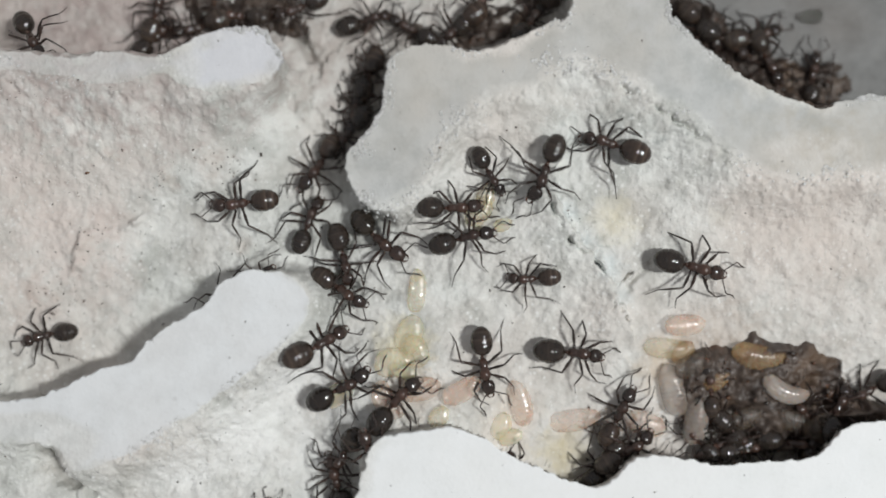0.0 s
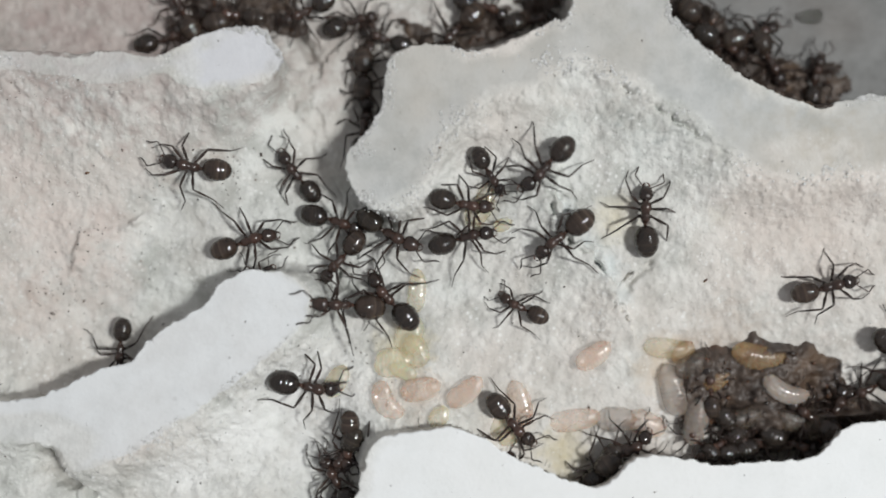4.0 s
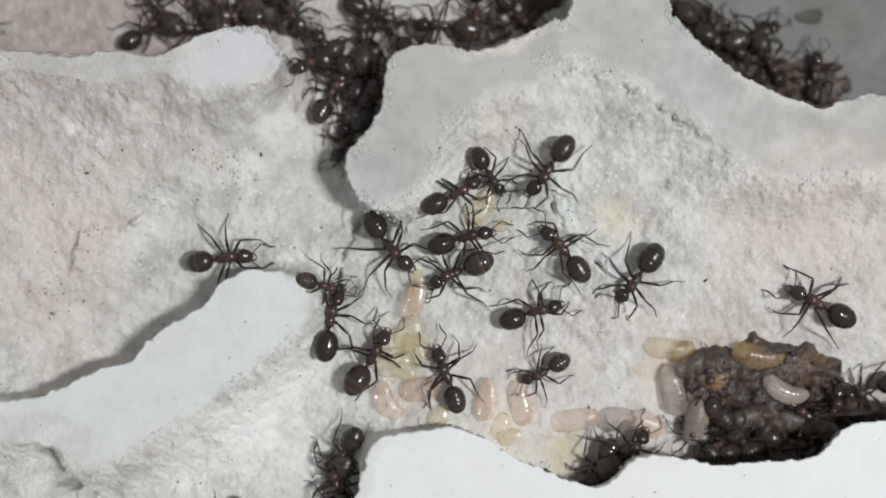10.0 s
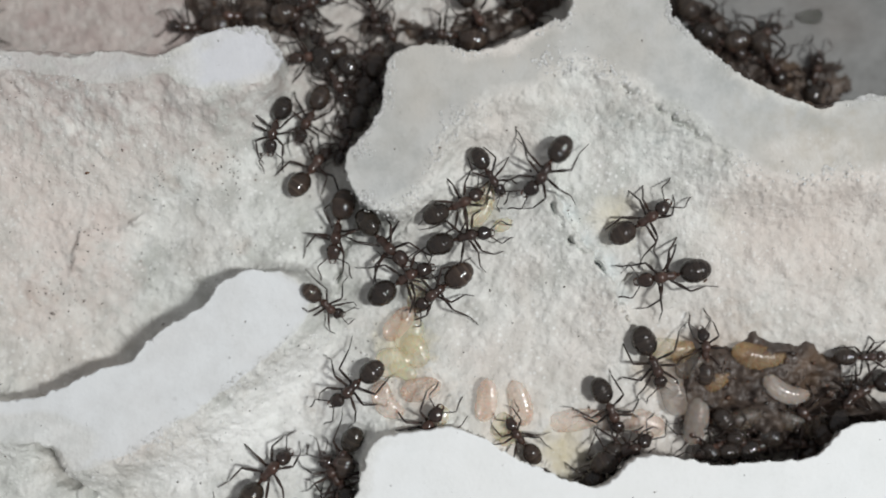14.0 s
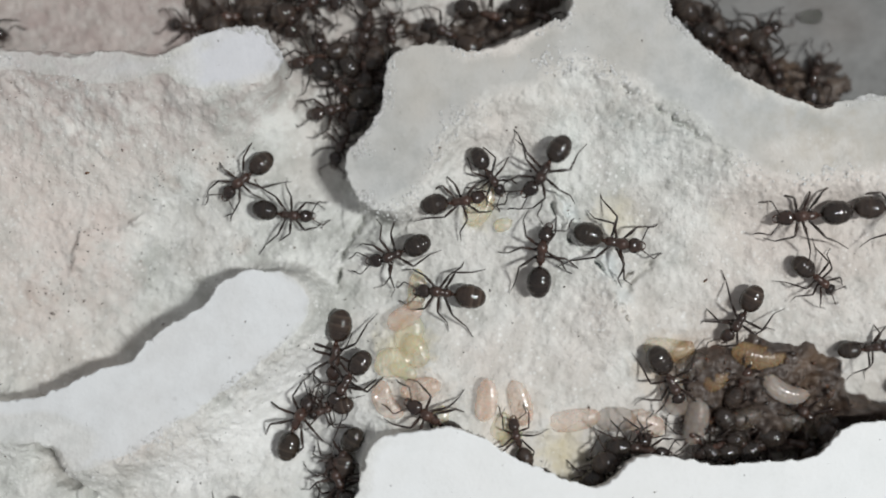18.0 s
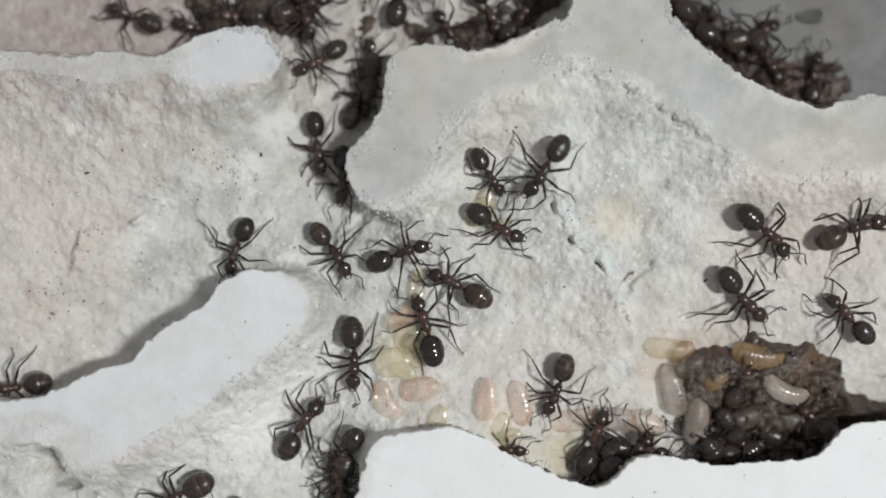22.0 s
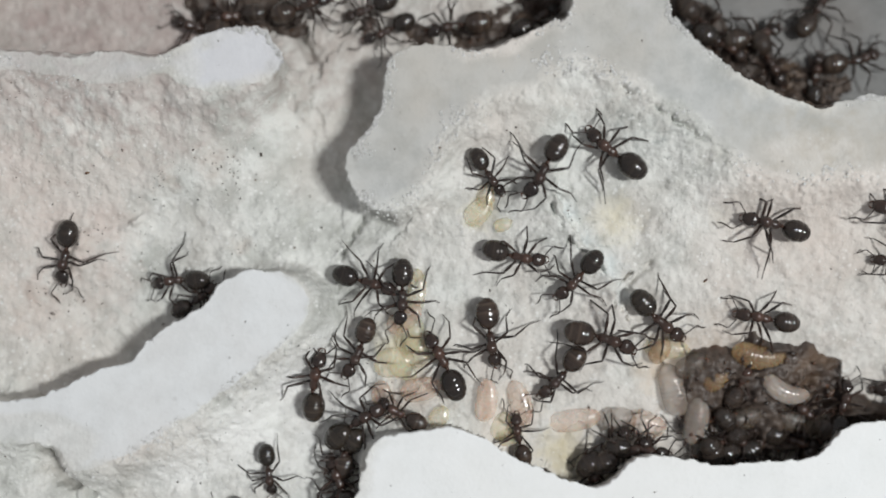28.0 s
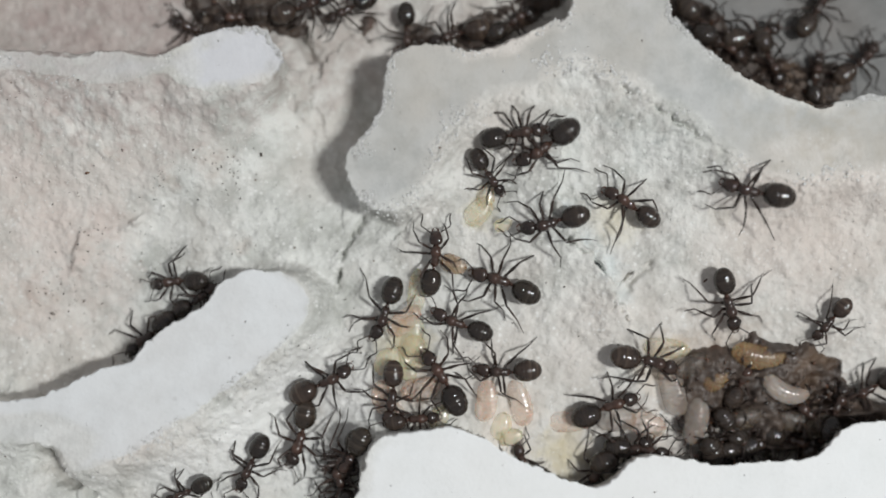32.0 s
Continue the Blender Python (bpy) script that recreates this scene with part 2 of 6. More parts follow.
WALL_STAINS = [(x, y, 1.0 + 0.3 * (k % 3), (0.80, 0.80, 0.78), 0.85) for k, (x, y) in enumerate(CHALK_MARKS)] + [(30.0, 12.6, 5.0, (0.42, 0.405, 0.36), 0.7), (42.0, 11.0, 5.0, (0.42, 0.39, 0.34), 0.8), (36.5, 10.6, 5.0, (0.42, 0.38, 0.31), 0.8), (20.0, 22.0, 4.0, (0.55, 0.55, 0.57), 0.6), (1.0, 14.0, 4.0, (0.50, 0.51, 0.53), 0.5)]
m_floor = plaster("rough_plaster", (0.67, 0.67, 0.635), (0.50, 0.50, 0.47), (0.66, 0.57, 0.52), colour_patches=STAINS_AND_SHADING)
m_face_w = plaster("white_flat_plaster", (0.73, 0.745, 0.755), (0.67, 0.68, 0.685), (0.70, 0.69, 0.68))
m_face_n = plaster("bluish_flat_plaster", (0.67, 0.68, 0.71), (0.61, 0.62, 0.65), (0.65, 0.64, 0.66), 0.12, 0.08, colour_patches=[(-41, 18.8, 7.0, (0.52, 0.48, 0.465), 0.95), (-33, 18.3, 6.0, (0.52, 0.485, 0.47), 0.95), (-27.5, 18, 3.5, (0.56, 0.53, 0.515), 0.8)])
m_face_e = plaster("grey_flat_plaster", colour_patches=WALL_STAINS, relief=0.14, grain=0.14, pale=(0.52, 0.525, 0.515), grey=(0.405, 0.415, 0.405), warm=(0.50, 0.46, 0.405))
m_face_s = plaster("bright_flat_plaster", (0.81, 0.825, 0.83), (0.77, 0.785, 0.785), (0.795, 0.795, 0.785), 0.10, 0.06, 0.05)
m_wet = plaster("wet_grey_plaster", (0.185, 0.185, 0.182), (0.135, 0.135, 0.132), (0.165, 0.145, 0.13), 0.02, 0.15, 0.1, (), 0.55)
m_head = chitin("head_shell", (0.018, 0.014, 0.013), (0.050, 0.034, 0.028), 0.18)
m_thorax = chitin("red_brown_shell", (0.028, 0.020, 0.017), (0.105, 0.058, 0.044), 0.22)
m_gaster = chitin("abdomen_shell", (0.015, 0.0125, 0.011), (0.046, 0.034, 0.027), 0.13, 700, True)
m_amber_gaster = chitin("amber_banded_shell", (0.014, 0.012, 0.010), (0.046, 0.036, 0.026), 0.14, 700, True, 1.2)
m_leg = chitin("leg_shell", (0.020, 0.016, 0.014), (0.050, 0.034, 0.028), 0.30)
m_eye = chitin("eye_shell", (0.006, 0.006, 0.006), (0.012, 0.012, 0.012), 0.12)
m_cream = soft_body("cream_larva", (0.86, 0.79, 0.54), (0.80, 0.70, 0.42), 0.45, 0.76)
m_pink = soft_body("pink_larva", (0.84, 0.66, 0.53), (0.76, 0.50, 0.35), 0.45, 0.74)
m_pale = soft_body("pale_larva", (0.48, 0.425, 0.38), (0.42, 0.355, 0.31), 0.6, 0.60, film=0.010)
m_amber = soft_body("amber_pupa", (0.46, 0.31, 0.15), (0.36, 0.21, 0.09), 0.5, 0.62, film=0.012)
m_dusk = soft_body("dusky_pupa", (0.17, 0.130, 0.098), (0.10, 0.074, 0.056), 0.5, 0.62, film=0.006)
m_debris = soft_body("refuse", (0.075, 0.045, 0.030), (0.030, 0.019, 0.014), 0.33, 0.0, True)



def heap_material():
    m, nt, b = nodes_of("wet_heap")
    col = ramp(nt, noise_tex(nt, 420, 5, 0.7), [(0.34, (0.040, 0.029, 0.024)), (0.50, (0.062, 0.045, 0.036)), (0.66, (0.098, 0.072, 0.056))])
    patch = ramp(nt, noise_tex(nt, 170, 3), [(0.55, (0, 0, 0)), (0.68, (1, 1, 1))])
    col = mix(nt, mix(nt, 0.5, (0, 0, 0), patch), col, (0.15, 0.090, 0.050))
    rust = ramp(nt, noise_tex(nt, 240, 4), [(0.62, (0, 0, 0)), (0.72, (1, 1, 1))])
    col = mix(nt, mix(nt, 0.5, (0, 0, 0), rust), col, (0.11, 0.045, 0.028))
    nt.links.new(col, b.inputs["Base Color"])
    b.inputs["Roughness"].default_value = 0.55
    b.inputs["Coat Weight"].default_value = 0.10
    b.inputs["Coat Roughness"].default_value = 0.08
    bump(nt, b, noise_tex(nt, 1500, 4, 0.7), 0.40, 0.0003)
    return m


m_heap = heap_material()
m_water, water_tree, water_skin = nodes_of("water")
water_skin.inputs["Transmission Weight"].default_value = 1.0
water_skin.inputs["Roughness"].default_value = 0.02
water_skin.inputs["IOR"].default_value = 1.33

# ---- plan of the carved block ----
def rng_grid(seed, nx, ny):
    return np.random.RandomState(seed).rand(ny + 3, nx + 3)


def lattice_noise(X, Y, cell, seed):
    """Smooth noise of 0..1 over plan millimetres."""
    u, v = (X + 70.0) / cell, (Y + 50.0) / cell
    i, j = np.floor(u).astype(int), np.floor(v).astype(int)
    g = rng_grid(seed, int(150 / cell) + 2, int(110 / cell) + 2)
    i, j = np.clip(i, 0, g.shape[1] - 2), np.clip(j, 0, g.shape[0] - 2)
    a, b = u - i, v - j
    a, b = a * a * (3 - 2 * a), b * b * (3 - 2 * b)
    return (g[j, i] * (1 - a) + g[j, i + 1] * a) * (1 - b) + (g[j + 1, i] * (1 - a) + g[j + 1, i + 1] * a) * b


def fractal(X, Y, cell, octaves, seed, keep=0.55):
    total, amp, out = 0.0, 1.0, 0.0
    for k in range(octaves):
        out = out + amp * (lattice_noise(X, Y, cell / 2 ** k, seed + k) - 0.5)
        total += amp
        amp *= keep
    return out / total


def rounded(outline, steps=6):
    """A smooth closed line through the corners of an outline."""
    p = np.array(outline, float).reshape(-1, 2)
    n = len(p)
    out = []
    for k in range(n):
        a, b, c, d = p[k - 1], p[k], p[(k + 1) % n], p[(k + 2) % n]
        for s in range(steps):
            t = s / steps
            out.append(0.5 * (2 * b + (c - a) * t + (2 * a - 5 * b + 4 * c - d) * t * t + (3 * b - a - 3 * c + d) * t ** 3))
    return np.array(out)


def signed_distance(X, Y, line):
    best = np.full(X.shape, 1e9)
    inside = np.zeros(X.shape, bool)
    for (x0, y0), (x1, y1) in zip(line, np.roll(line, -1, 0)):
        dx, dy = x1 - x0, y1 - y0
        t = np.clip(((X - x0) * dx + (Y - y0) * dy) / (dx * dx + dy * dy + 1e-12), 0, 1)
        best = np.minimum(best, (X - x0 - t * dx) ** 2 + (Y - y0 - t * dy) ** 2)
        if y0 != y1:
            inside ^= ((Y < y0) != (Y < y1)) & (X < dx * (Y - y0) / dy + x0)
    return np.where(inside, -1.0, 1.0) * np.sqrt(best)


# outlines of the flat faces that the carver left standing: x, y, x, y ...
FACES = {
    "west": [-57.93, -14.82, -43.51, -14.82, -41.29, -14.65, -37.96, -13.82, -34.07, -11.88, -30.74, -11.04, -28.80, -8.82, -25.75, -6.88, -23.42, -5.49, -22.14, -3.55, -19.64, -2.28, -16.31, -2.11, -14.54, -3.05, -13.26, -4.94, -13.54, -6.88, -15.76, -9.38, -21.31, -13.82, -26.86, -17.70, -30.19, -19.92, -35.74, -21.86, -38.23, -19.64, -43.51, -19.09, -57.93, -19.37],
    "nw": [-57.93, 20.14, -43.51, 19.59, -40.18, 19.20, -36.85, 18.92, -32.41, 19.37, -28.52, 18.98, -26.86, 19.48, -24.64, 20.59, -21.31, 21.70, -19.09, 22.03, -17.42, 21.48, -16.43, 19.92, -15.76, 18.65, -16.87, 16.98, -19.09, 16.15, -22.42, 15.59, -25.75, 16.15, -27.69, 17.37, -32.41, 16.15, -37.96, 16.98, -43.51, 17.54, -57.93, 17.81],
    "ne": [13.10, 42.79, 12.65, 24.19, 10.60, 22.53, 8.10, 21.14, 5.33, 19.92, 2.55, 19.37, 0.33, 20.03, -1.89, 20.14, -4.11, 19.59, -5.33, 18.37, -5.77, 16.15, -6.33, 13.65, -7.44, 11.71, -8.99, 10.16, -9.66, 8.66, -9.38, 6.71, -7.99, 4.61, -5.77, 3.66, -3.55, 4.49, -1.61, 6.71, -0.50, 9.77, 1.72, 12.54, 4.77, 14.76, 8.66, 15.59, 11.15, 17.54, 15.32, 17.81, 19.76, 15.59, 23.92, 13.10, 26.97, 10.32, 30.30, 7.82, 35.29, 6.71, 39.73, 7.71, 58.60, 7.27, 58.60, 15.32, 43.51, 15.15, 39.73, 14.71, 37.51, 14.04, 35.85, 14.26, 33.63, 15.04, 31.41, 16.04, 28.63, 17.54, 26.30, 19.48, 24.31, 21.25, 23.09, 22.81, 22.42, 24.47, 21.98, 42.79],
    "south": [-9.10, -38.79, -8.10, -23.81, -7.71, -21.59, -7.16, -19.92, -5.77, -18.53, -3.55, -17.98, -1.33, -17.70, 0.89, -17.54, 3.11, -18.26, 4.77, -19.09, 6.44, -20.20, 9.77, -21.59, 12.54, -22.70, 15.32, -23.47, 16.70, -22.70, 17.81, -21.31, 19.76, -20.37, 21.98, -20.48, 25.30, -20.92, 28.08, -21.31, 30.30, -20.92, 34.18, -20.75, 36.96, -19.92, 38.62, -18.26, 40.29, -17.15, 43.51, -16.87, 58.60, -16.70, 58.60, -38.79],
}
# hollows: x, y, depth below the flat faces, width of the slope at the faces' edges
HOLLOWS = {
    "corridor": [-50.2, 29.0, 8.0, 0.78, -32.3, 26.1, 8.5, 0.78, -20.2, 26.7, 8.5, 0.78, -9.9, 24.2, 8.0, 0.78, 1.0, 24.8, 8.0, 0.78, 10.1, 27.3, 8.5, 0.78, -11.7, 18.7, 7.8, 0.78, -8.7, 17.5, 9.6, 0.78, -13.2, 16.0, 6.0, 0.78, -10.9, 9.6, 8.8, 0.78, -10.3, 5.4, 7.6, 0.78, -14.6, 20.3, 7.0, 0.67, -46.3, 24.9, 8.5, 0.78, -41.4, 24.3, 8.5, 0.78, -36.6, 24.3, 8.5, 0.78, -27.5, 24.9, 8.5, 0.78],
    "wet_pit": [28.2, 26.1, 8.5, 0.78, 37.5, 23.8, 9.0, 0.78, 47.2, 20.1, 9.0, 0.78],
    "west_chamber": [-43.6, 12.6, 2.6, 6.10, -36.2, 12.0, 2.6, 6.66, -27.6, 11.5, 2.7, 6.66, -19.7, 12.1, 3.2, 4.99, -36.8, 1.2, 4.2, 3.33, -28.3, 0.1, 4.9, 0.78, -23.6, -1.4, 4.8, 0.78, -34.6, -8.8, 6.4, 0.78, -41.4, -12.3, 5.6, 0.78, -28.7, -5.3, 6.4, 0.78, -17.7, 0.1, 4.5, 0.67, -15.3, 4.7, 4.2, 2.22, -45.4, -0.5, 4.0, 2.77],
    "brood_chamber": [-10.7, 0.1, 4.4, 0.78, -5.4, 0.6, 3.6, 1.66, 0.9, 6.9, 2.6, 2.77, 6.7, 0.6, 3.4, 4.44, 9.4, 12.6, 2.2, 6.10, 13.5, 6.3, 2.6, 5.55, 17.9, 10.3, 2.0, 7.21, 18.2, -0.5, 3.6, 4.99, 26.5, 5.7, 2.4, 6.10, 29.6, -1.1, 3.3, 4.99, 38.0, 2.9, 2.6, 5.55, 41.3, -2.2, 3.6, 4.99, 44.8, -6.9, 3.8, 3.33, 0.9, -6.9, 3.8, 2.77, 6.7, -11.5, 4.0, 1.66, 12.5, -11.5, 4.2, 1.66, 18.3, -6.9, 4.0, 3.33],
    "south_passage": [-8.4, -6.3, 4.4, 3.33, -10.7, -11.6, 4.8, 4.44, -13.2, -16.4, 5.6, 4.99, -12.6, -22.4, 6.0, 0.78, -8.3, -14.9, 3.0, 0.78, -19.4, -20.8, 4.2, 6.66, -25.1, -23.6, 3.8, 6.10, -43.2, -24.0, 3.0, 3.33, -4.8, -16.6, 2.8, 0.78, 0.3, -16.2, 2.8, 0.67, 3.6, -17.2, 2.8, 0.67, -15.4, -9.3, 4.6, 4.99, -32.1, -26.6, 4.0, 3.33],
    "brood_pit": [6.8, -18.6, 4.6, 0.55, 12.6, -19.8, 5.0, 0.55, 16.3, -21.8, 6.2, 0.78, 23.4, -17.7, 6.0, 0.78, 28.7, -14.7, 6.0, 0.67, 33.9, -19.1, 7.5, 0.78, 33.3, -12.9, 5.6, 0.67, 41.5, -15.5, 7.0, 0.78, 46.1, -15.4, 6.5, 0.78, 20.2, -13.9, 4.8, 1.66, 27.1, -9.8, 4.4, 2.22, 37.0, -9.8, 4.4, 2.22],
}


# crusts (+) and cracks (-) across the floors: height, half width, then x, y, x, y ...
LEDGES = {
    "crust": [0.55, 0.55, 11.3, 6.4, 12.1, 3.5, 14.1, 0.9, 15.8, -1.1, 17.2, -3.4, 18.0, -5.4],
    "fracture": [0.35, 0.50, 14.1, 17.4, 18.9, 16.9, 22.0, 15.0, 25.0, 13.0, 28.0, 10.8, 31.5, 8.0],
    "fracture_low": [-0.55, 0.30, 18.0, 16.0, 20.6, 14.6, 23.0, 13.0, 25.0, 11.5, 26.9, 10.2, 29.4, 8.2],
    "dell": [-0.50, 1.30, 12.4, 5.5, 12.9, 2.6],
    "crease": [-0.35, 0.40, -43.8, 17.2, -40.9, 15.2, -38.6, 13.8, -36.3, 10.4, -32.9, 8.1],
    "corner_crack": [-3.40, 0.85, -40.8, -20.0, -39.6, -21.2, -38.5, -22.7, -37.2, -24.6, -35.7, -26.9],
    "crack": [-0.90, 0.25, -8.2, 3.5, -9.3, 1.2, -10.3, -1.7, -11.1, -5.1],
    "west_ridge": [0.45, 0.50, -38.0, -2.2, -36.9, 1.2, -31.7, 2.9, -28.9, 4.1],
    "step": [0.40, 0.60, -14.0, 19.0, -15.1, 16.7, -14.0, 13.8, -12.8, 10.4],
    "cliff_crack": [-1.40, 0.20, 11.1, 4.4, 11.8, 2.3, 13.2, 0.7, 14.7, -0.4, 16.2, -2.1],
    "foot_crack": [-0.80, 0.16, 17.2, -6.0, 18.0, -4.0, 19.2, -2.2],
    "knob_crack": [-1.10, 0.80, -15.8, 24.0, -14.7, 22.1, -13.7, 19.5],
    "east_seam": [-0.40, 0.40, 18.1, -5.7, 19.0, -3.4, 21.0, -1.7],
}


def line_distance(X, Y, line):
    best = np.full(X.shape, 1e9)
    for (x0, y0), (x1, y1) in zip(line, line[1:]):
        dx, dy = x1 - x0, y1 - y0
        t = np.clip(((X - x0) * dx + (Y - y0) * dy) / (dx * dx + dy * dy + 1e-12), 0, 1)
        best = np.minimum(best, (X - x0 - t * dx) ** 2 + (Y - y0 - t * dy) ** 2)
    return np.sqrt(best)


# low scarps: rise on the right of the line, width of the step, x, y, x, y ...
SCARPS = {
    "centre": [1.20, 0.80, 11.8, 8.1, 11.5, 6.4, 12.4, 3.2, 14.1, 0.7, 15.8, -1.2, 17.4, -3.4, 18.4, -6.0],
    "slope": [0.28, 0.90, 33.0, 7.2, 29.0, 9.4, 25.9, 12.1, 23.0, 14.2, 18.9, 15.8, 14.1, 17.0],
    "west": [0.50, 1.00, -43.8, 17.8, -40.3, 15.5, -38.0, 12.9, -34.6, 10.4],
    "tongue": [0.50, 0.80, -3.1, 3.8, -1.1, 6.9, -0.8, 9.8, 0.9, 12.9],
    "step": [0.60, 0.70, -11.1, 6.4, -12.0, 10.4, -12.8, 13.8, -14.3, 16.7, -12.8, 19.0],
}
UNDERCUT = 0.7


def ground_plan(X, Y):
    """Height below the flat faces, distance to the nearest face, and which face."""
    wob_x = 0.50 * fractal(X, Y, 2.2, 4, 11) + 0.42 * fractal(X, Y, 0.75, 2, 13)
    wob_y = 0.50 * fractal(X, Y, 2.2, 4, 21) + 0.42 * fractal(X, Y, 0.75, 2, 23)
    dist = np.full(X.shape, 1e9)
    which = np.zeros(X.shape, int)
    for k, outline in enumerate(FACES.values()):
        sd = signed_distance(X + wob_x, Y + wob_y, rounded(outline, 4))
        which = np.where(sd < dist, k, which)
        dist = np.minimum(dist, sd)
    wsum, depth, slope = 1e-9, 0.0, 0.0
    for group in HOLLOWS.values():
        for x, y, d, s in zip(group[0::4], group[1::4], group[2::4], group[3::4]):
            w = np.exp(-((X - x) ** 2 + (Y - y) ** 2) / (2 * 3.6 ** 2)) + 1e-7 / (1 + (X - x) ** 2 + (Y - y) ** 2)
            wsum, depth, slope = wsum + w, depth + w * d, slope + w * s
    depth, slope = depth / wsum, slope / wsum
    t = np.clip(dist / slope, 0, 1)
    steep = np.clip((1.6 - slope) / 1.0, 0, 1)
    fall = steep * np.clip(2 * t, 0, 1) + (1 - steep) * (0.03 * (t > 0) + 0.97 * t * t * (3 - 2 * t))
    rough = 1.1 * fractal(X, Y, 6.0, 3, 31) + 0.66 * fractal(X, Y, 1.5, 3, 41) + 0.30 * fractal(X, Y, 0.7, 2, 51)
    rough = rough * np.where((X > 20.5) & (Y > 13.2 + np.clip(31.0 - X, 0, 20)), 0.12, 1.0)
    crust = np.clip(1 - np.abs(dist - 0.7) / 1.3, 0, 1) * (1 - 0.7 * steep)
    grit = np.clip(fractal(X, Y, 0.6, 3, 61) - 0.04, 0, 1) * 2.6
    h = -depth * fall + rough * np.clip(dist / 1.2, 0, 1) * 0.8 + crust * grit * 0.55
    for tall, wide, *line in LEDGES.values():
        line = np.array(line).reshape(-1, 2)
        near = line_distance(X + 2 * wob_x, Y + 2 * wob_y, line)
        h = h + tall * np.exp(-(near / wide) ** 2) * np.clip(2.6 * lattice_noise(X, Y, 1.1, 81) - 0.5, 0, 1.8) * np.clip(dist / 0.6, 0, 1)
    for tall, wide, *line in SCARPS.values():
        side = np.full(X.shape, 1e9)
        line = np.array(line).reshape(-1, 2)
        for (x0, y0), (x1, y1) in zip(line, line[1:]):
            dx, dy = x1 - x0, y1 - y0
            n = math.hypot(dx, dy)
            u = X + 2.4 * wob_x - x0, Y + 2.4 * wob_y - y0
            t2 = np.clip((u[0] * dx + u[1] * dy) / (n * n), 0, 1)
            d = np.hypot(u[0] - t2 * dx, u[1] - t2 * dy) * np.where(u[0] * dy - u[1] * dx > 0, 1, -1)
            side = np.where(np.abs(d) < np.abs(side), d, side)
        s2 = np.clip(side / wide + 0.5, 0, 1)
        h = h + tall * s2 * s2 * (3 - 2 * s2) * np.exp(-(np.maximum(side, 0) / 4.0) ** 2) * np.clip(dist / 0.8, 0, 1) * (side > -3)
    h = np.where(dist <= 0, 0.02 * fractal(X, Y, 5.0, 3, 71) + 0.10 * np.clip(grit, 0, 1) * np.clip(1 + dist / 0.5, 0, 1), np.minimum(h, 0.35))
    # where ants tread: the hollow goes on under the overhanging rims
    under = np.clip(-dist / 1.2, 0, 1)
    deep = np.maximum(depth, 7.0 * np.clip(-dist / 0.8 + 0.35, 0, 1))
    tread = steep * (-deep + 0.8 * rough) + (1 - steep) * (h * (1 - under) - depth * under)
    # the steep rims are undercut: how far each place is drawn in under the edge
    under_rim = np.where(which == 3, 1.25 + 2.0 * np.clip((X - 20) / 15, 0, 1), UNDERCUT) * np.clip((depth - 2.4) / 2.0, 0, 1)
    reach = np.where(t < 0.5, -2 * t * under_rim, -under_rim + (slope + under_rim) * (2 * t - 1))
    draw_in = np.where((dist > 0) & (t < 1), steep * (reach - dist), 0.0)
    return h, dist, which, slope, tread, draw_in


def grid(step):
    xs = np.arange(WEST, EAST + step / 2, step)
    ys = np.arange(SOUTH, NORTH + step / 2, step)
    return np.meshgrid(xs, ys)


STEP = 0.125
WEST, EAST, SOUTH, NORTH = -53.0, 55.0, -33.0, 38.0
GX, GY = grid(STEP)
GH, GD, GW, GS, GT, GU = ground_plan(GX, GY)
ZZ = TOP + GH * MM
ZT = TOP + GT * MM
NY, NX = np.gradient(GD, STEP)
NL = np.sqrt(NX ** 2 + NY ** 2) + 1e-9
PX, PY = GX + GU * NX / NL, GY + GU * NY / NL


def ground_z(x, y, field=ZT):
    """Height of the ground, in metres, at a place in plan millimetres."""
    u = min(max((x - WEST) / STEP, 0), GX.shape[1] - 1.001)
    v = min(max((y - SOUTH) / STEP, 0), GX.shape[0] - 1.001)
    i, j = int(u), int(v)
    a, b = u - i, v - j
    return (field[j, i] * (1 - a) + field[j, i + 1] * a) * (1 - b) + (field[j + 1, i] * (1 - a) + field[j + 1, i + 1] * a) * b


def sheet(name, mask, material, label, category):
    """The part of the carved surface under a mask of cells, as one mesh."""
    ny, nx = GX.shape
    jj, ii = np.nonzero(mask)
    quads = np.stack([jj * nx + ii, jj * nx + ii + 1, (jj + 1) * nx + ii + 1, (jj + 1) * nx + ii], 1)
    used, quads = np.unique(quads, return_inverse=True)
    quads = quads.reshape(-1, 4)
    co = np.stack([PX.ravel() * MM, PY.ravel() * MM, ZZ.ravel()], 1)[used]
    me = bpy.data.meshes.new(name)
    me.vertices.add(len(co))
    me.vertices.foreach_set("co", co.ravel())
    me.loops.add(quads.size)
    me.loops.foreach_set("vertex_index", quads.ravel().astype(np.int32))
    me.polygons.add(len(quads))
    me.polygons.foreach_set("loop_start", np.arange(0, quads.size, 4, dtype=np.int32))
    me.polygons.foreach_set("use_smooth", np.ones(len(quads), bool))
    me.attributes.new("flat", "FLOAT", "POINT").data.foreach_set("value", GF.ravel()[used])
    me.materials.append(material)
    me.update(calc_edges=True)
    me.validate()
    return tagged(new(name, me), label, category, kind="structure" if label else "")


# how flat the finish is: crisp at the steep rims, ragged and gradual at the gentle ones; worn away in places
steep_rim = np.clip((1.6 - GS) / 0.8, 0, 1)
ragged = -GD + 1.6 * fractal(GX, GY, 2.4, 4, 101)
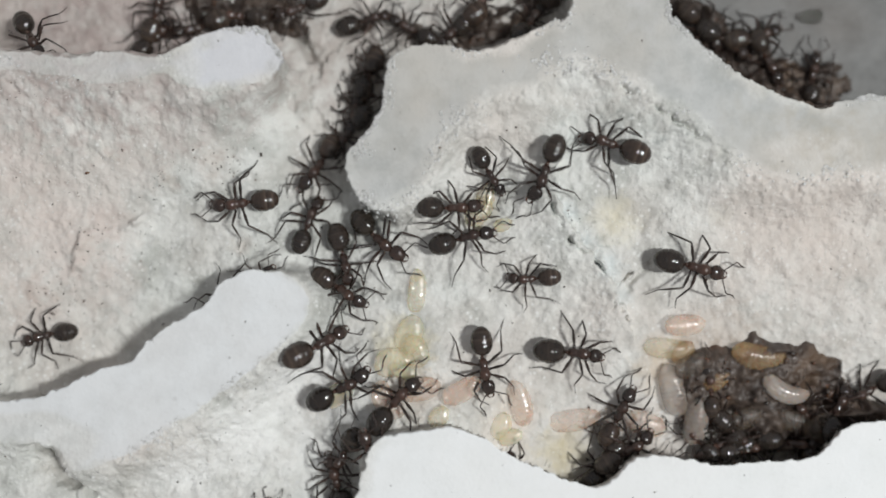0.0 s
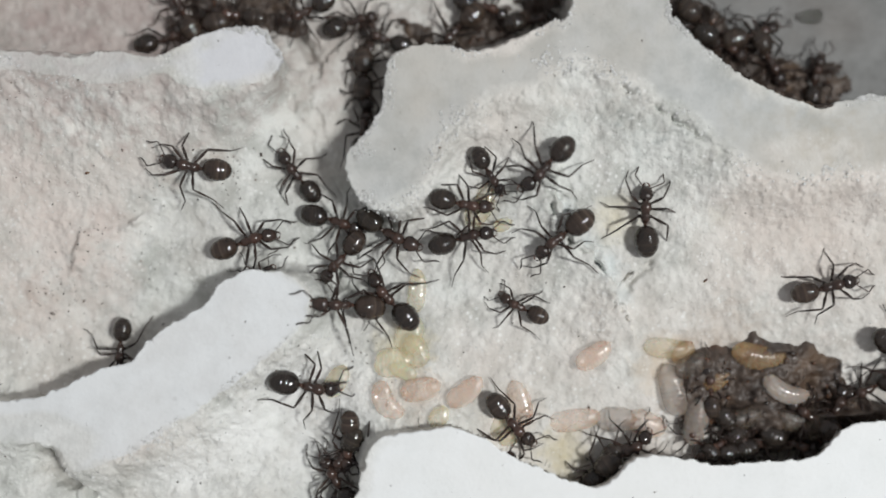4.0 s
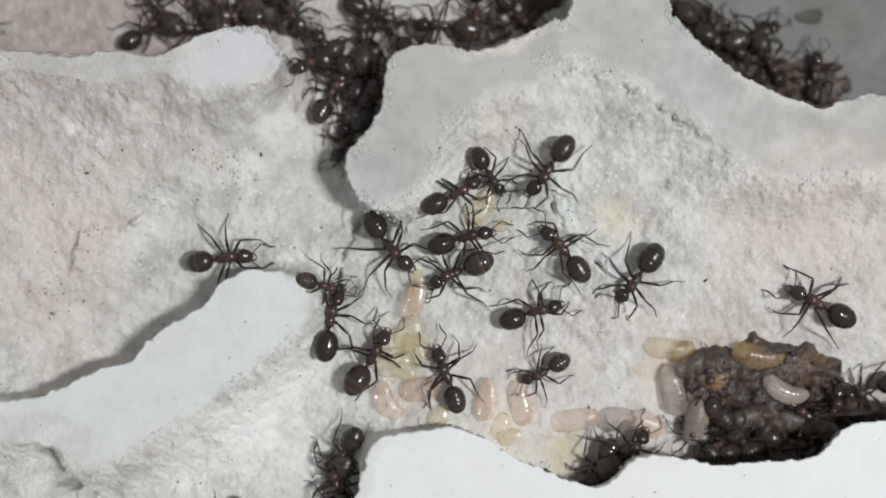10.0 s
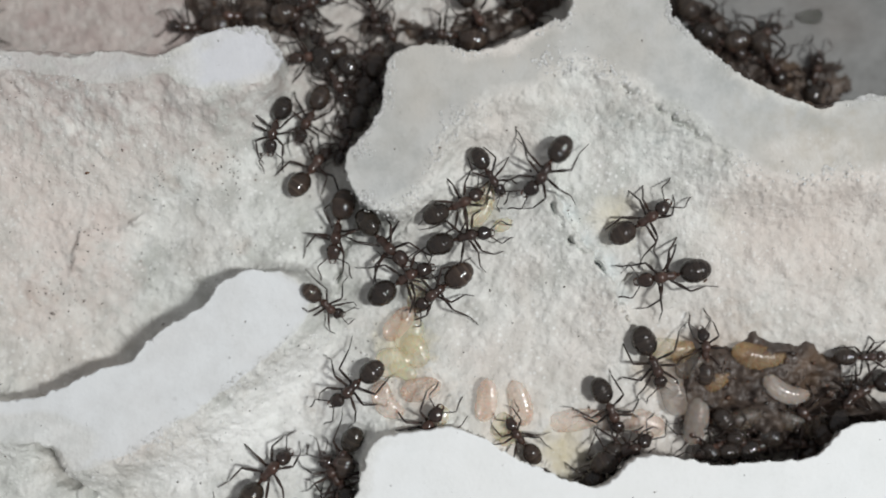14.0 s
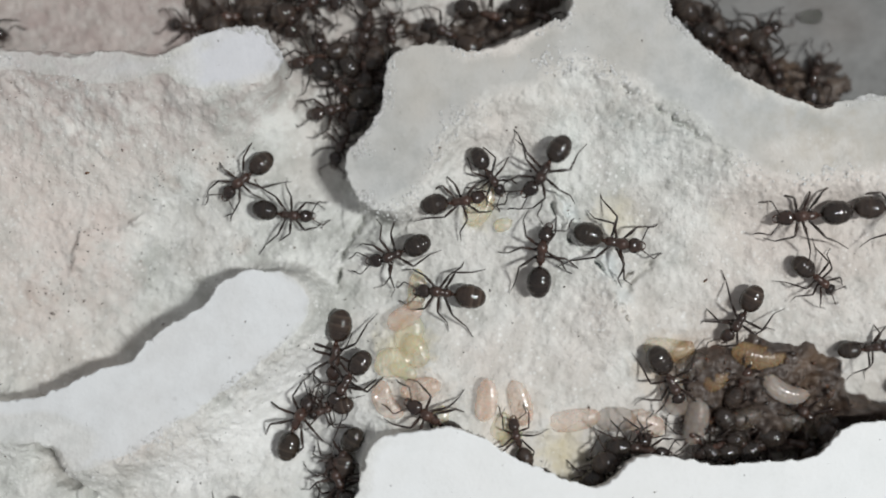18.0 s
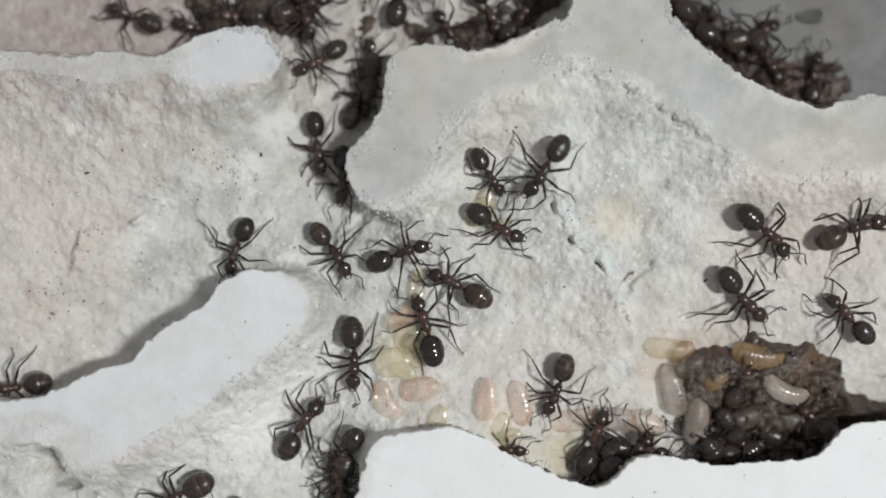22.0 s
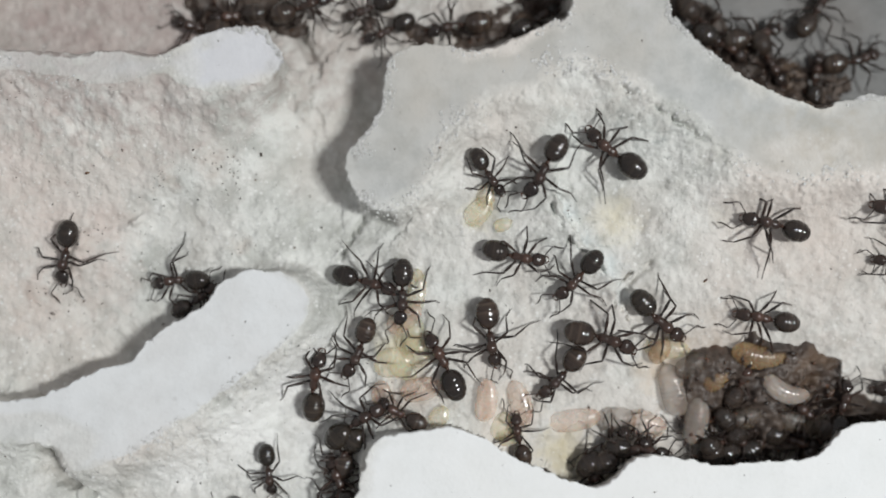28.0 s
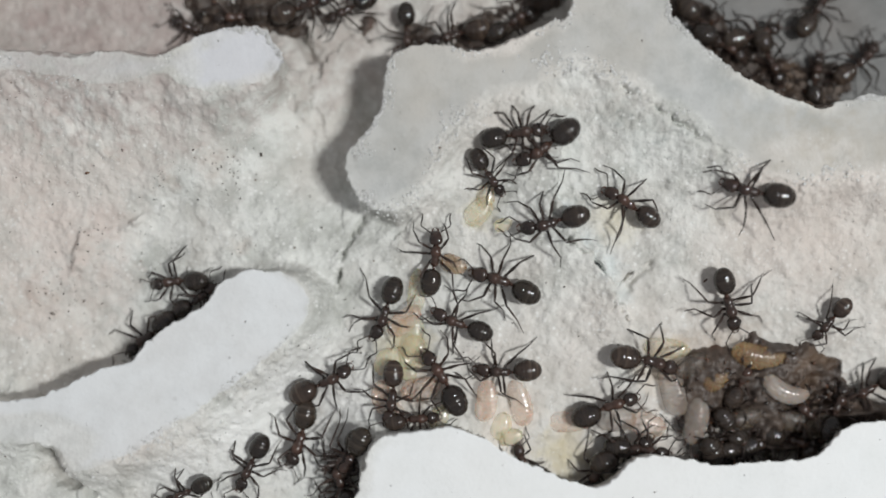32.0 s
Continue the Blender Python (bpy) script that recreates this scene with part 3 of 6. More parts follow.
GF = steep_rim * (GD < 0.1) + (1 - steep_rim) * np.clip((ragged + np.where(GW == 0, 0.7, 0.0) - 0.1) / 1.1, 0, 1) ** 1.2
for wx, wy, wr in ((-41.3, 18.6, 7.5), (-33.0, 17.9, 7.0), (-41.3, -19.4, 6.0), (36.4, 9.5, 3.0)):
    GF = GF * np.clip((np.hypot(GX - wx, (GY - wy) * 2.2) + 3 * fractal(GX, GY, 4.0, 3, 111) - wr) / 2.5, 0.45, 1)
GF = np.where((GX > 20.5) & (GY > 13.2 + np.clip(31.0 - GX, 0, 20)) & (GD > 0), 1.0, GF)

cell_d = 0.25 * (GD[:-1, :-1] + GD[1:, :-1] + GD[:-1, 1:] + GD[1:, 1:])
cell_s = 0.25 * (GS[:-1, :-1] + GS[1:, :-1] + GS[:-1, 1:] + GS[1:, 1:])
cell_w = GW[:-1, :-1]
is_face = cell_d < np.where(cell_s < 1.2, 0.5 * cell_s, 0.0)
is_side = is_face & (cell_d > 0.06)
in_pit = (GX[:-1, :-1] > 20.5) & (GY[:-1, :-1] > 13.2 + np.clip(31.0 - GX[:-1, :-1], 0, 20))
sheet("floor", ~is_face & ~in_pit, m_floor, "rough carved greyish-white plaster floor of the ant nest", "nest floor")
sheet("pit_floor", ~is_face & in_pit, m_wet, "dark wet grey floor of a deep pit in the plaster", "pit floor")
for k, (face_name, face_label, face_material) in enumerate((
        ("wall_west", "low white plaster wall with a flat smooth top", m_face_w),
        ("wall_north_west", "pale plaster wall with a flat bluish-white top", m_face_n),
        ("wall_north_east", "broad grey-white plaster wall with a crumbly rim", m_face_e),
        ("wall_south", "bright white plaster wall with a scalloped edge", m_face_s))):
    wall = sheet(face_name, is_face & ~is_side & (cell_w == k), face_material, face_label, "nest wall")
    flank = sheet("wall_side", is_side & (cell_w == k), face_material, "", "")
    flank.parent = wall


# the block's own sides and underside
def slab(name, x0, x1, y0, y1, z0, z1, label):
    bm = bmesh.new()
    bmesh.ops.create_cube(bm, size=1.0, matrix=Matrix.Translation(((x0 + x1) / 2 * MM, (y0 + y1) / 2 * MM, (z0 + z1) / 2)) @ Matrix.Diagonal(((x1 - x0) * MM, (y1 - y0) * MM, z1 - z0, 1)))
    bmesh.ops.bevel(bm, geom=bm.edges[:], offset=0.0006, segments=2, affect="EDGES")
    me = bpy.data.meshes.new(name)
    bm.to_mesh(me)
    bm.free()
    me.materials.append(m_face_w)
    tagged(new(name, me), label, "nest wall", kind="structure")


slab("base", WEST - 3, EAST + 3, SOUTH - 3, NORTH + 3, -0.004, 0.0005, "plain plaster underside of the nest block")
slab("wall_outer_north", WEST - 3, EAST + 3, NORTH, NORTH + 3, 0.0005, TOP, "plain outer plaster wall of the nest block")
slab("wall_outer_south", WEST - 3, EAST + 3, SOUTH - 3, SOUTH, 0.0005, TOP, "plain outer plaster wall of the nest block")
slab("wall_outer_west", WEST - 3, WEST, SOUTH, NORTH, 0.0005, TOP, "plain outer plaster wall of the nest block")
slab("wall_outer_east", EAST, EAST + 3, SOUTH, NORTH, 0.0005, TOP, "plain outer plaster wall of the nest block")


# ---- mesh helpers ----
def mesh_from(name, verts, faces, material, smooth=True):
    me = bpy.data.meshes.new(name)
    me.from_pydata([tuple(v) for v in verts], [], faces)
    me.polygons.foreach_set("use_smooth", [smooth] * len(me.polygons))
    me.materials.append(material)
    me.update()
    return me


def part(name, me, parent, label=""):
    ob = new(name, me)
    ob.parent = parent
    return tagged(ob, label)


def rings(stations, sides=14, bottom=1.0):
    """A closed skin over cross-sections (centre, forward-normal frame, half width, half height)."""
    verts, faces = [], []
    for c, side, up, rw, rh in stations:
        c, side, up = Vector(c), Vector(side), Vector(up)
        for k in range(sides):
            a = 2 * math.pi * k / sides
            s = math.sin(a)
            verts.append(c + side * (rw * math.cos(a)) + up * (rh * s * (bottom if s < 0 else 1)))
    n = len(stations)
    for r in range(n - 1):
        for k in range(sides):
            k2 = (k + 1) % sides
            faces.append((r * sides + k, r * sides + k2, (r + 1) * sides + k2, (r + 1) * sides + k))
    faces.append(tuple(range(sides))[::-1])
    faces.append(tuple((n - 1) * sides + k for k in range(sides)))
    return verts, faces


def body_along_x(profile, sides=16, bottom=1.0):
    """profile: (x, z, half width, half height) in millimetres."""
    return rings([((x * MM, 0, z * MM), (0, 1, 0), (0, 0, 1), w * MM, h * MM) for x, z, w, h in profile], sides, bottom)


def tube(points, radii, sides=6):
    pts = [Vector(p) * MM for p in points]
    st = []
    for k, p in enumerate(pts):
        d = (pts[min(k + 1, len(pts) - 1)] - pts[max(k - 1, 0)]).normalized()
        side = d.cross(Vector((0, 0, 1)))
        if side.length < 1e-6:
            side = Vector((0, 1, 0))
        side.normalize()
        st.append((p, side, side.cross(d), radii[k] * MM, radii[k] * MM))
    return rings(st, sides)


def egg(x0, x1, z, w, h, n=14, front=0.5, waist=()):
    """Profile of an egg from x0 to x1, widest at the fraction front, with shallow grooves at waist."""
    out = []
    for k in range(n + 1):
        t = 0.5 - 0.5 * math.cos(math.pi * k / n)
        u = (t - front) / (front if t < front else 1 - front)
        r = math.sqrt(max(1e-4, 1 - u * u)) ** 0.92
        for g in waist:
            r *= 1 - 0.045 * math.exp(-((t - g) / 0.022) ** 2)
        out.append((x0 + (x1 - x0) * t, z, w * max(r, 0.03), h * max(r, 0.03)))
    return out


# ---- ants ----
def gaster_profile():
    """Abdomen of overlapping plates: each one swells and ends in a small step at its rear rim."""
    plain = egg(-3.86, -0.96, 1.34, 1.13, 1.00, 44, 0.55)
    rims = [-3.30, -2.66, -1.95]
    out = []
    for x, z, w, h in plain:
        f = 1.0
        for r in rims:
            d = x - r
            f *= 1 - 0.055 * math.exp(-((d + 0.07) / 0.07) ** 2) + 0.012 * math.exp(-((d - 0.10) / 0.12) ** 2)
        out.append((x, z, w * f, h * f))
    return out


# knee, heel and toe of each leg from its hip, the body heading along x
LEG_PLAN = {"front": ((0.80, 1.30, 0.70), (2.05, 1.62, -0.72), (2.95, 1.30, -1.02)),
            "middle": ((-0.05, 1.62, 0.80), (-0.72, 2.75, -0.72), (-0.62, 3.65, -1.02)),
            "hind": ((-0.95, 1.66, 0.95), (-2.62, 2.18, -0.72), (-3.62, 2.85, -1.02))}


def ant_meshes():
    M = {}
    M["gaster"] = mesh_from("gaster", *body_along_x(gaster_profile(), 22), m_gaster)
    M["amber_gaster"] = M["gaster"].copy()
    M["amber_gaster"].materials[0] = m_amber_gaster
    M["petiole"] = mesh_from("petiole", *body_along_x([(-1.06, 1.15, .12, .13), (-0.92, 1.22, .16, .22), (-0.80, 1.34, .22, .36), (-0.70, 1.22, .18, .22), (-0.55, 1.12, .13, .14)], 10), m_thorax)
    M["mesosoma"] = mesh_from("mesosoma", *body_along_x([(-0.74, 1.12, .14, .15), (-0.62, 1.20, .36, .30), (-0.30, 1.32, .44, .42), (0.02, 1.32, .41, .39),
                              (0.22, 1.33, .40, .38), (0.42, 1.44, .47, .46), (0.78, 1.50, .55, .52), (1.10, 1.46, .50, .45), (1.32, 1.36, .32, .31), (1.46, 1.30, .18, .19)], 14), m_thorax)
    head = [(0.0, 0, .14, .15), (0.08, 0, .42, .28), (0.22, 0.01, .58, .38), (0.45, 0.01, .67, .43), (0.72, 0, .67, .42), (1.0, -.02, .59, .36), (1.22, -.05, .48, .28), (1.38, -.08, .36, .18), (1.44, -.09, .22, .09)]
    M["head"] = mesh_from("head", *body_along_x(head, 16), m_head)
    for s, tag in ((1, "left"), (-1, "right")):
        M["eye", s] = mesh_from("eye", *rings([((0.56 * MM + x * MM, s * 0.56 * MM, 0.20 * MM), (0, 1, 0), (0, 0, 1), r * MM, r * MM) for x, r in ((-.15, .03), (-.1, .09), (0, .12), (.1, .09), (.15, .03))], 8), m_eye)
        M["mandible", s] = mesh_from("mandible", *tube([(1.30, s * .30, -.12), (1.52, s * .30, -.13), (1.70, s * .18, -.14), (1.78, s * .02, -.15)], [.10, .10, .07, .02]), m_thorax)
        M["antenna", s] = mesh_from("antenna", *tube([(1.16, s * .26, .12), (1.40, s * .60, .26), (1.84, s * 1.16, .40), (2.00, s * 1.34, .40), (2.24, s * 1.36, .30), (2.66, s * 1.22, .10), (3.06, s * 1.18, -.12), (3.40, s * 1.26, -.30)],
                                                     [.055, .06, .060, .055, .062, .072, .080, .035]), m_leg)
        # thigh and shin of each leg, from its hip at the origin; the foot stands on the ground
        for row, (knee, heel, toe) in LEG_PLAN.items():
            hip, kx, hx, tx = (Vector((p[0], s * p[1], p[2])) for p in ((0, 0, 0), knee, heel, toe))
            coxa = Vector((kx.x * 0.10, s * .26, -.12))
            M["leg", row, s] = mesh_from("leg", *tube([hip, coxa, coxa.lerp(kx, .12), coxa.lerp(kx, .45) + Vector((0, 0, .08)), coxa.lerp(kx, .82) + Vector((0, 0, .05)), kx],
                                                      [.17, .15, .10, .155, .115, .085], 8), m_leg)
            # the shin starts at the knee
            shin, foot = hx - kx, tx - kx
            bow = Vector((0, 0, 0.07))
            M["shin", row, s] = mesh_from("shin", *tube([(0, 0, 0), shin * .08, shin * .45 + bow, shin * .92, shin, shin.lerp(foot, .3) + Vector((0, 0, -.05)), shin.lerp(foot, .65) + Vector((0, 0, -.06)), foot],
                                                        [.070, .088, .098, .070, .050, .055, .042, .034], 7), m_leg)
    return M


ANT = ant_meshes()
HIPS = {"front": (0.95, .30, 1.05), "middle": (0.45, .30, 1.02), "hind": (-0.10, .28, 1.02)}
legs_of = {}


def make_ant(rs, label):
    ant = tagged(new("ant"), label, "ant", "ants of the colony")
    ant.empty_display_size = 0.002
    amber = "amber" in label
    part("gaster", ANT["amber_gaster" if amber else "gaster"], ant, "amber-banded abdomen" if amber else "glossy blackish abdomen").matrix_basis = pose(0, 0, 0, 0, 0, rs.uniform(-7, 7)) @ Matrix.Translation((-0.96 * MM, 0, 1.3 * MM)) @ Matrix.Scale(rs.uniform(0.88, 1.05), 4) @ Matrix.Translation((0.96 * MM, 0, -1.3 * MM))
    part("petiole", ANT["petiole"], ant)
    part("mesosoma", ANT["mesosoma"], ant, "red-brown mid body")
    head = part("head", ANT["head"], ant, "dark head")
    head.matrix_basis = pose(1.36 * MM, 0, 1.30 * MM, 0, 12 + rs.uniform(-6, 14), rs.uniform(-22, 22))
    legs_of[ant.name] = []
    for s in (1, -1):
        part("eye", ANT["eye", s], head)
        part("mandible", ANT["mandible", s], head)
        part("antenna", ANT["antenna", s], head).matrix_basis = pose(1.16 * MM, s * .26 * MM, .12 * MM, 0, 0, rs.uniform(-28, 22) * s) @ pose(-1.16 * MM, -s * .26 * MM, -.12 * MM)
        for row, (x, y, z) in HIPS.items():
            leg = part("leg", ANT["leg", row, s], ant)
            leg.matrix_basis = pose(x * MM, s * y * MM, z * MM)
            kx, ky, kz = LEG_PLAN[row][0]
            part("shin", ANT["shin", row, s], leg).matrix_basis = pose(kx * MM, s * ky * MM, kz * MM, 0, 0, rs.uniform(-24, 24))
            legs_of[ant.name].append((leg, row, s, (x * MM, s * y * MM, z * MM), rs.uniform(-20, 20)))
    return ant


LABELS = ("red-brown and black ant walking on the plaster",
          "dark ant with a glossy black abdomen on the plaster",
          "large dark ant with amber bands on its abdomen")
rs_ants = random.Random(7)


def stand(x, y, turn, size):
    """Pose of an ant on the ground: plan millimetres and degrees."""
    c, s = math.cos(radians(turn)), math.sin(radians(turn))
    reach = [-2.6, -1.3, 0, 1.2, 2.4]
    hs = [ground_z(x + r * size * c, y + r * size * s) for r in reach]
    pitch = math.degrees(math.atan2((hs[3] + hs[4]) - (hs[0] + hs[1]), (2 * 1.8 + 2 * 1.95) * size * MM))
    pitch = max(-24, min(24, pitch))
    z = max(h - r * size * MM * math.tan(radians(pitch)) for h, r in zip(hs, reach))
    z = 0.5 * z + 0.5 * sum(hs) / 5
    return pose(x * MM, y * MM, z, 0, -pitch, turn)


def crawl(ant, steps):
    """Keys for an ant and its legs. steps: (seconds, x, y, heading) in plan millimetres and degrees."""
    size = ant.scale[0]
    fine = []
    for k, (t, x, y, a) in enumerate(steps):
        if k:
            t0, x0, y0, a0 = fine[-1]
            a = a0 + (a - a0 + 180) % 360 - 180
            n = max(1, int(abs(a - a0) / 55) + 1, int(round((t - t0) / 0.5)) if math.hypot(x - x0, y - y0) > 1 else 1)
            for i in range(1, n):
                f = i / n
                fine.append((t0 + (t - t0) * f, x0 + (x - x0) * f, y0 + (y - y0) * f, a0 + (a - a0) * f))
        fine.append((t, x, y, a))
    walk(ant, [(t, stand(x, y, a, size)) for t, x, y, a in fine])
    # gait: the legs swing in two tripods while the body moves
    beats, phase = [(fine[0][0], 0.0, 0.0)], 0.0
    for (t0, x0, y0, a0), (t1, x1, y1, a1) in zip(fine, fine[1:]):
        way = math.hypot(x1 - x0, y1 - y0) / size + abs(a1 - a0) * 0.03
        if way < 0.35:
            beats.append((t1, phase, 0.35))
            continue
        n = max(1, min(int((t1 - t0) / 0.12), int(way / 0.8) + 1))
        for i in range(1, n + 1):
            phase += way / n * 1.5
            beats.append((t0 + (t1 - t0) * i / n, phase, 1.0))
    for leg, row, s, hip, rest in legs_of[ant.name]:
        tripod = 0 if (row == "middle") == (s > 0) else math.pi
        out = []
        for t, ph, amp in beats:
            swing = rest + amp * 17 * math.sin(ph + tripod) * s
            lift = amp * 7 * max(0, math.cos(ph + tripod)) * s
            out.append((t, pose(*hip, lift, 0, swing)))
        if out[-1][0] < 32:
            out.append((32, out[-1][1]))
        walk(leg, out)


def hatch(size, label):
    ant = make_ant(rs_ants, label)
    ant.scale = (size,) * 3
    return ant


colony = [
    hatch(1.11, LABELS[1]),
    hatch(0.87, LABELS[0]),
    hatch(1.15, LABELS[1]),
    hatch(1.07, LABELS[0]),
    hatch(1.08, LABELS[1]),
    hatch(1.08, "dark ant carrying a pinkish larva in its jaws"),
    hatch(0.86, LABELS[0]),
    hatch(1.12, LABELS[1]),
    hatch(1.04, LABELS[0]),
    hatch(1.02, LABELS[0]),
    hatch(1.16, "red-brown ant carrying an amber pupa in its jaws"),
    hatch(0.98, "large dark ant with amber bands on its abdomen"),
    hatch(0.95, LABELS[0]),
    hatch(1.11, LABELS[1]),
    hatch(1.03, LABELS[0]),
    hatch(1.01, LABELS[0]),
    hatch(1.00, LABELS[0]),
    hatch(1.12, LABELS[1]),
    hatch(1.14, LABELS[1]),
    hatch(1.11, LABELS[1]),
    hatch(1.09, LABELS[1]),
    hatch(1.02, LABELS[0]),
    hatch(1.03, LABELS[0]),
    hatch(0.86, LABELS[0]),
    hatch(1.10, LABELS[1]),
    hatch(0.92, LABELS[0]),
    hatch(1.11, LABELS[1]),
    hatch(0.86, LABELS[0]),
    hatch(0.98, LABELS[0]),
    hatch(0.93, LABELS[0]),
    hatch(0.86, LABELS[0]),
    hatch(1.03, LABELS[0]),
    hatch(0.88, LABELS[0]),
    hatch(1.16, "large dark ant with amber bands on its abdomen"),
    hatch(1.06, LABELS[0]),
    hatch(1.03, LABELS[0]),
    hatch(1.13, "large dark ant with amber bands on its abdomen"),
    hatch(1.01, LABELS[0]),
    hatch(1.16, LABELS[1]),
    hatch(1.04, LABELS[0]),
    hatch(1.07, LABELS[0]),
    hatch(0.90, LABELS[0]),
    hatch(0.86, LABELS[0]),
    hatch(0.86, "large dark ant with amber bands on its abdomen"),
    hatch(0.98, LABELS[0]),
    hatch(1.10, LABELS[1]),
    hatch(1.09, LABELS[1]),
    hatch(0.86, LABELS[0]),
    hatch(1.03, LABELS[0]),
    hatch(0.86, LABELS[0]),
    hatch(0.97, "dark ant in the shaded deep corridor"),
    hatch(0.96, "dark ant in the shaded deep corridor"),
    hatch(1.01, "dark ant in the shaded deep corridor"),
    hatch(0.98, "dark ant in the shaded deep corridor"),
    hatch(1.02, "dark ant in the shaded deep corridor"),
    hatch(1.02, "dark ant in the shaded deep corridor"),
    hatch(0.93, "dark ant in the shaded deep corridor"),
    hatch(0.92, "dark ant in the shaded deep corridor"),
    hatch(1.05, "dark ant in the shaded deep corridor"),
    hatch(0.96, "dark ant in the shaded deep corridor"),
    hatch(0.96, "dark ant in the shaded deep corridor"),
    hatch(1.08, "dark ant in the shaded deep corridor"),
    hatch(1.00, "dark ant in the shaded deep corridor"),
    hatch(1.05, "dark ant in the shaded deep corridor"),
    hatch(1.00, "dark ant in the shaded deep corridor"),
    hatch(1.02, "dark ant in the shaded deep corridor"),
    hatch(0.94, "dark ant in the shaded deep corridor"),
    hatch(1.02, "dark ant in the shaded deep corridor"),
    hatch(1.06, "dark ant crouching on the wet floor of the deep pit"),
    hatch(1.00, "dark ant crouching on the wet floor of the deep pit"),
    hatch(1.04, "dark ant crouching on the wet floor of the deep pit"),
    hatch(1.03, "dark ant crouching on the wet floor of the deep pit"),
    hatch(0.93, "dark ant crouching on the wet floor of the deep pit"),
    hatch(1.04, "dark ant crouching on the wet floor of the deep pit"),
    hatch(1.01, "dark ant crouching on the wet floor of the deep pit"),
    hatch(0.97, "dark ant crowding over the brood pile"),
    hatch(0.92, "dark ant crowding over the brood pile"),
    hatch(1.06, "dark ant crowding over the brood pile"),
    hatch(1.00, "dark ant crowding over the brood pile"),
    hatch(1.04, "dark ant crowding over the brood pile"),
    hatch(1.06, "dark ant crowding over the brood pile"),
    hatch(1.03, "dark ant crowding over the brood pile"),
    hatch(1.07, "dark ant crowding over the brood pile"),
    hatch(0.98, "dark ant crowding over the brood pile"),
    hatch(1.05, "dark ant crowding over the brood pile"),
    hatch(1.00, "dark ant crowding over the brood pile"),
    hatch(0.95, "dark ant crowding over the brood pile"),
    hatch(1.04, "dark ant crowding over the brood pile"),
]


# ---- brood ----
def grub_mesh(length, width, curve, material):
    """A soft segmented larva, bent by so many degrees, lying along x."""
    n, pts = 36, []
    x = y = 0.0
    for k in range(n + 1):
        a = radians(curve) * (k / n - 0.5) * 2
        pts.append((x, y, a))
        x, y = x + math.cos(a) * length / n, y + math.sin(a) * length / n
    cx, cy = x / 2, sum(p[1] for p in pts) / len(pts)
    st = []
    for k, (px, py, a) in enumerate(pts):
        t = k / n
        r = width / 2 * (max(0.004, 1 - abs(2 * t - 0.99) ** 3.4) ** 0.5) * (1 - 0.16 * max(0, t - 0.55) / 0.45)
        r *= 1 - 0.052 * (0.5 + 0.5 * math.cos(2 * math.pi * t * 11))
        st.append((((px - cx) * MM, (py - cy) * MM, 0), (-math.sin(a), math.cos(a), 0), (0, 0, 1), r * MM, 0.42 * r * MM))
    return mesh_from("larva", *rings(st, 14), material)


def lie(x, y, turn, lift=0.0):
    return pose(x * MM, y * MM, ground_z(x, y) + (0.28 + lift) * MM, 0, 0, turn)


SOFT = {"cream": m_cream, "pink": m_pink, "pale": m_pale, "amber": m_amber, "dusk": m_dusk}
TOLD = {"cream": "cream yellow larva, soft and segmented, lying on the plaster",
        "pink": "pinkish translucent larva with a darker gut",
        "pale": "pale whitish larva lying against the brood pile",
        "dusk": "dull brown pupa half sunk in the brood heap",
        "amber": "amber brown pupa with a glossy skin"}


def grub(x, y, turn, length, width, curve, tint, lift=0.0):
    larva = tagged(new("larva", grub_mesh(length, width, curve, SOFT[tint])), TOLD[tint], "larva", "brood of the colony")
    larva.matrix_basis = lie(x, y, turn, lift)
    bend = radians(curve) * 0.9
    tip = length * 0.47 * math.cos(bend * 0.5)
    head = part("head", mesh_from("grub_head", *rings([((dx * MM, 0, 0), (0, 1, 0), (0, 0, 1), r * MM, r * MM) for dx, r in ((-.13, .05), (-.07, .13), (0, .16), (.07, .13), (.12, .05))], 9), SOFT[tint]), larva, "small blunt head")
    head.matrix_basis = pose(tip * MM, length * 0.10 * math.sin(bend) * MM, 0.02 * MM, 0, 0, math.degrees(bend))
    return larva


grub(-2.7, -4.2, 85, 4.50, 1.96, 10, "cream", 0)
grub(-3.5, -8.6, 75, 4.04, 3.00, 25, "cream", 0)
grub(-4.9, -11.4, 10, 4.16, 3.12, 20, "cream", 0)
grub(-2.8, -10.3, 110, 3.58, 2.65, 0, "cream", 0)
grub(-4.1, -12.5, 160, 2.89, 1.73, 30, "cream", 0.2)
grub(-5.5, -15.4, -55, 4.62, 2.31, 70, "pink", 0)
grub(-2.2, -14.1, 12, 4.16, 2.54, 20, "pink", 0)
grub(7.8, -15.7, 105, 4.85, 2.42, 15, "pink", 0)
grub(-0.5, -16.9, 60, 2.54, 2.08, 30, "cream", 0)
grub(5.9, -18.0, 70, 2.89, 2.19, 10, "cream", 0)
grub(6.9, -19.1, 20, 2.54, 1.73, 20, "cream", 0)
grub(13.6, -17.6, 8, 5.66, 2.42, 10, "pink", 0)
grub(18.0, -17.6, 0, 4.27, 2.65, 10, "pale", 0)
grub(21.2, -18.0, -20, 4.27, 2.77, 30, "pink", 0)
grub(23.6, -14.4, 105, 5.6, 3.0, 20, "pale", 0.3)
grub(26.0, -17.6, 80, 5.0, 2.6, 10, "pale", 0.9)
grub(23.1, -10.2, -5, 4.85, 2.19, 10, "cream", 0)
grub(28.0, -13.2, 40, 3.00, 2.31, 20, "amber", 0.9)
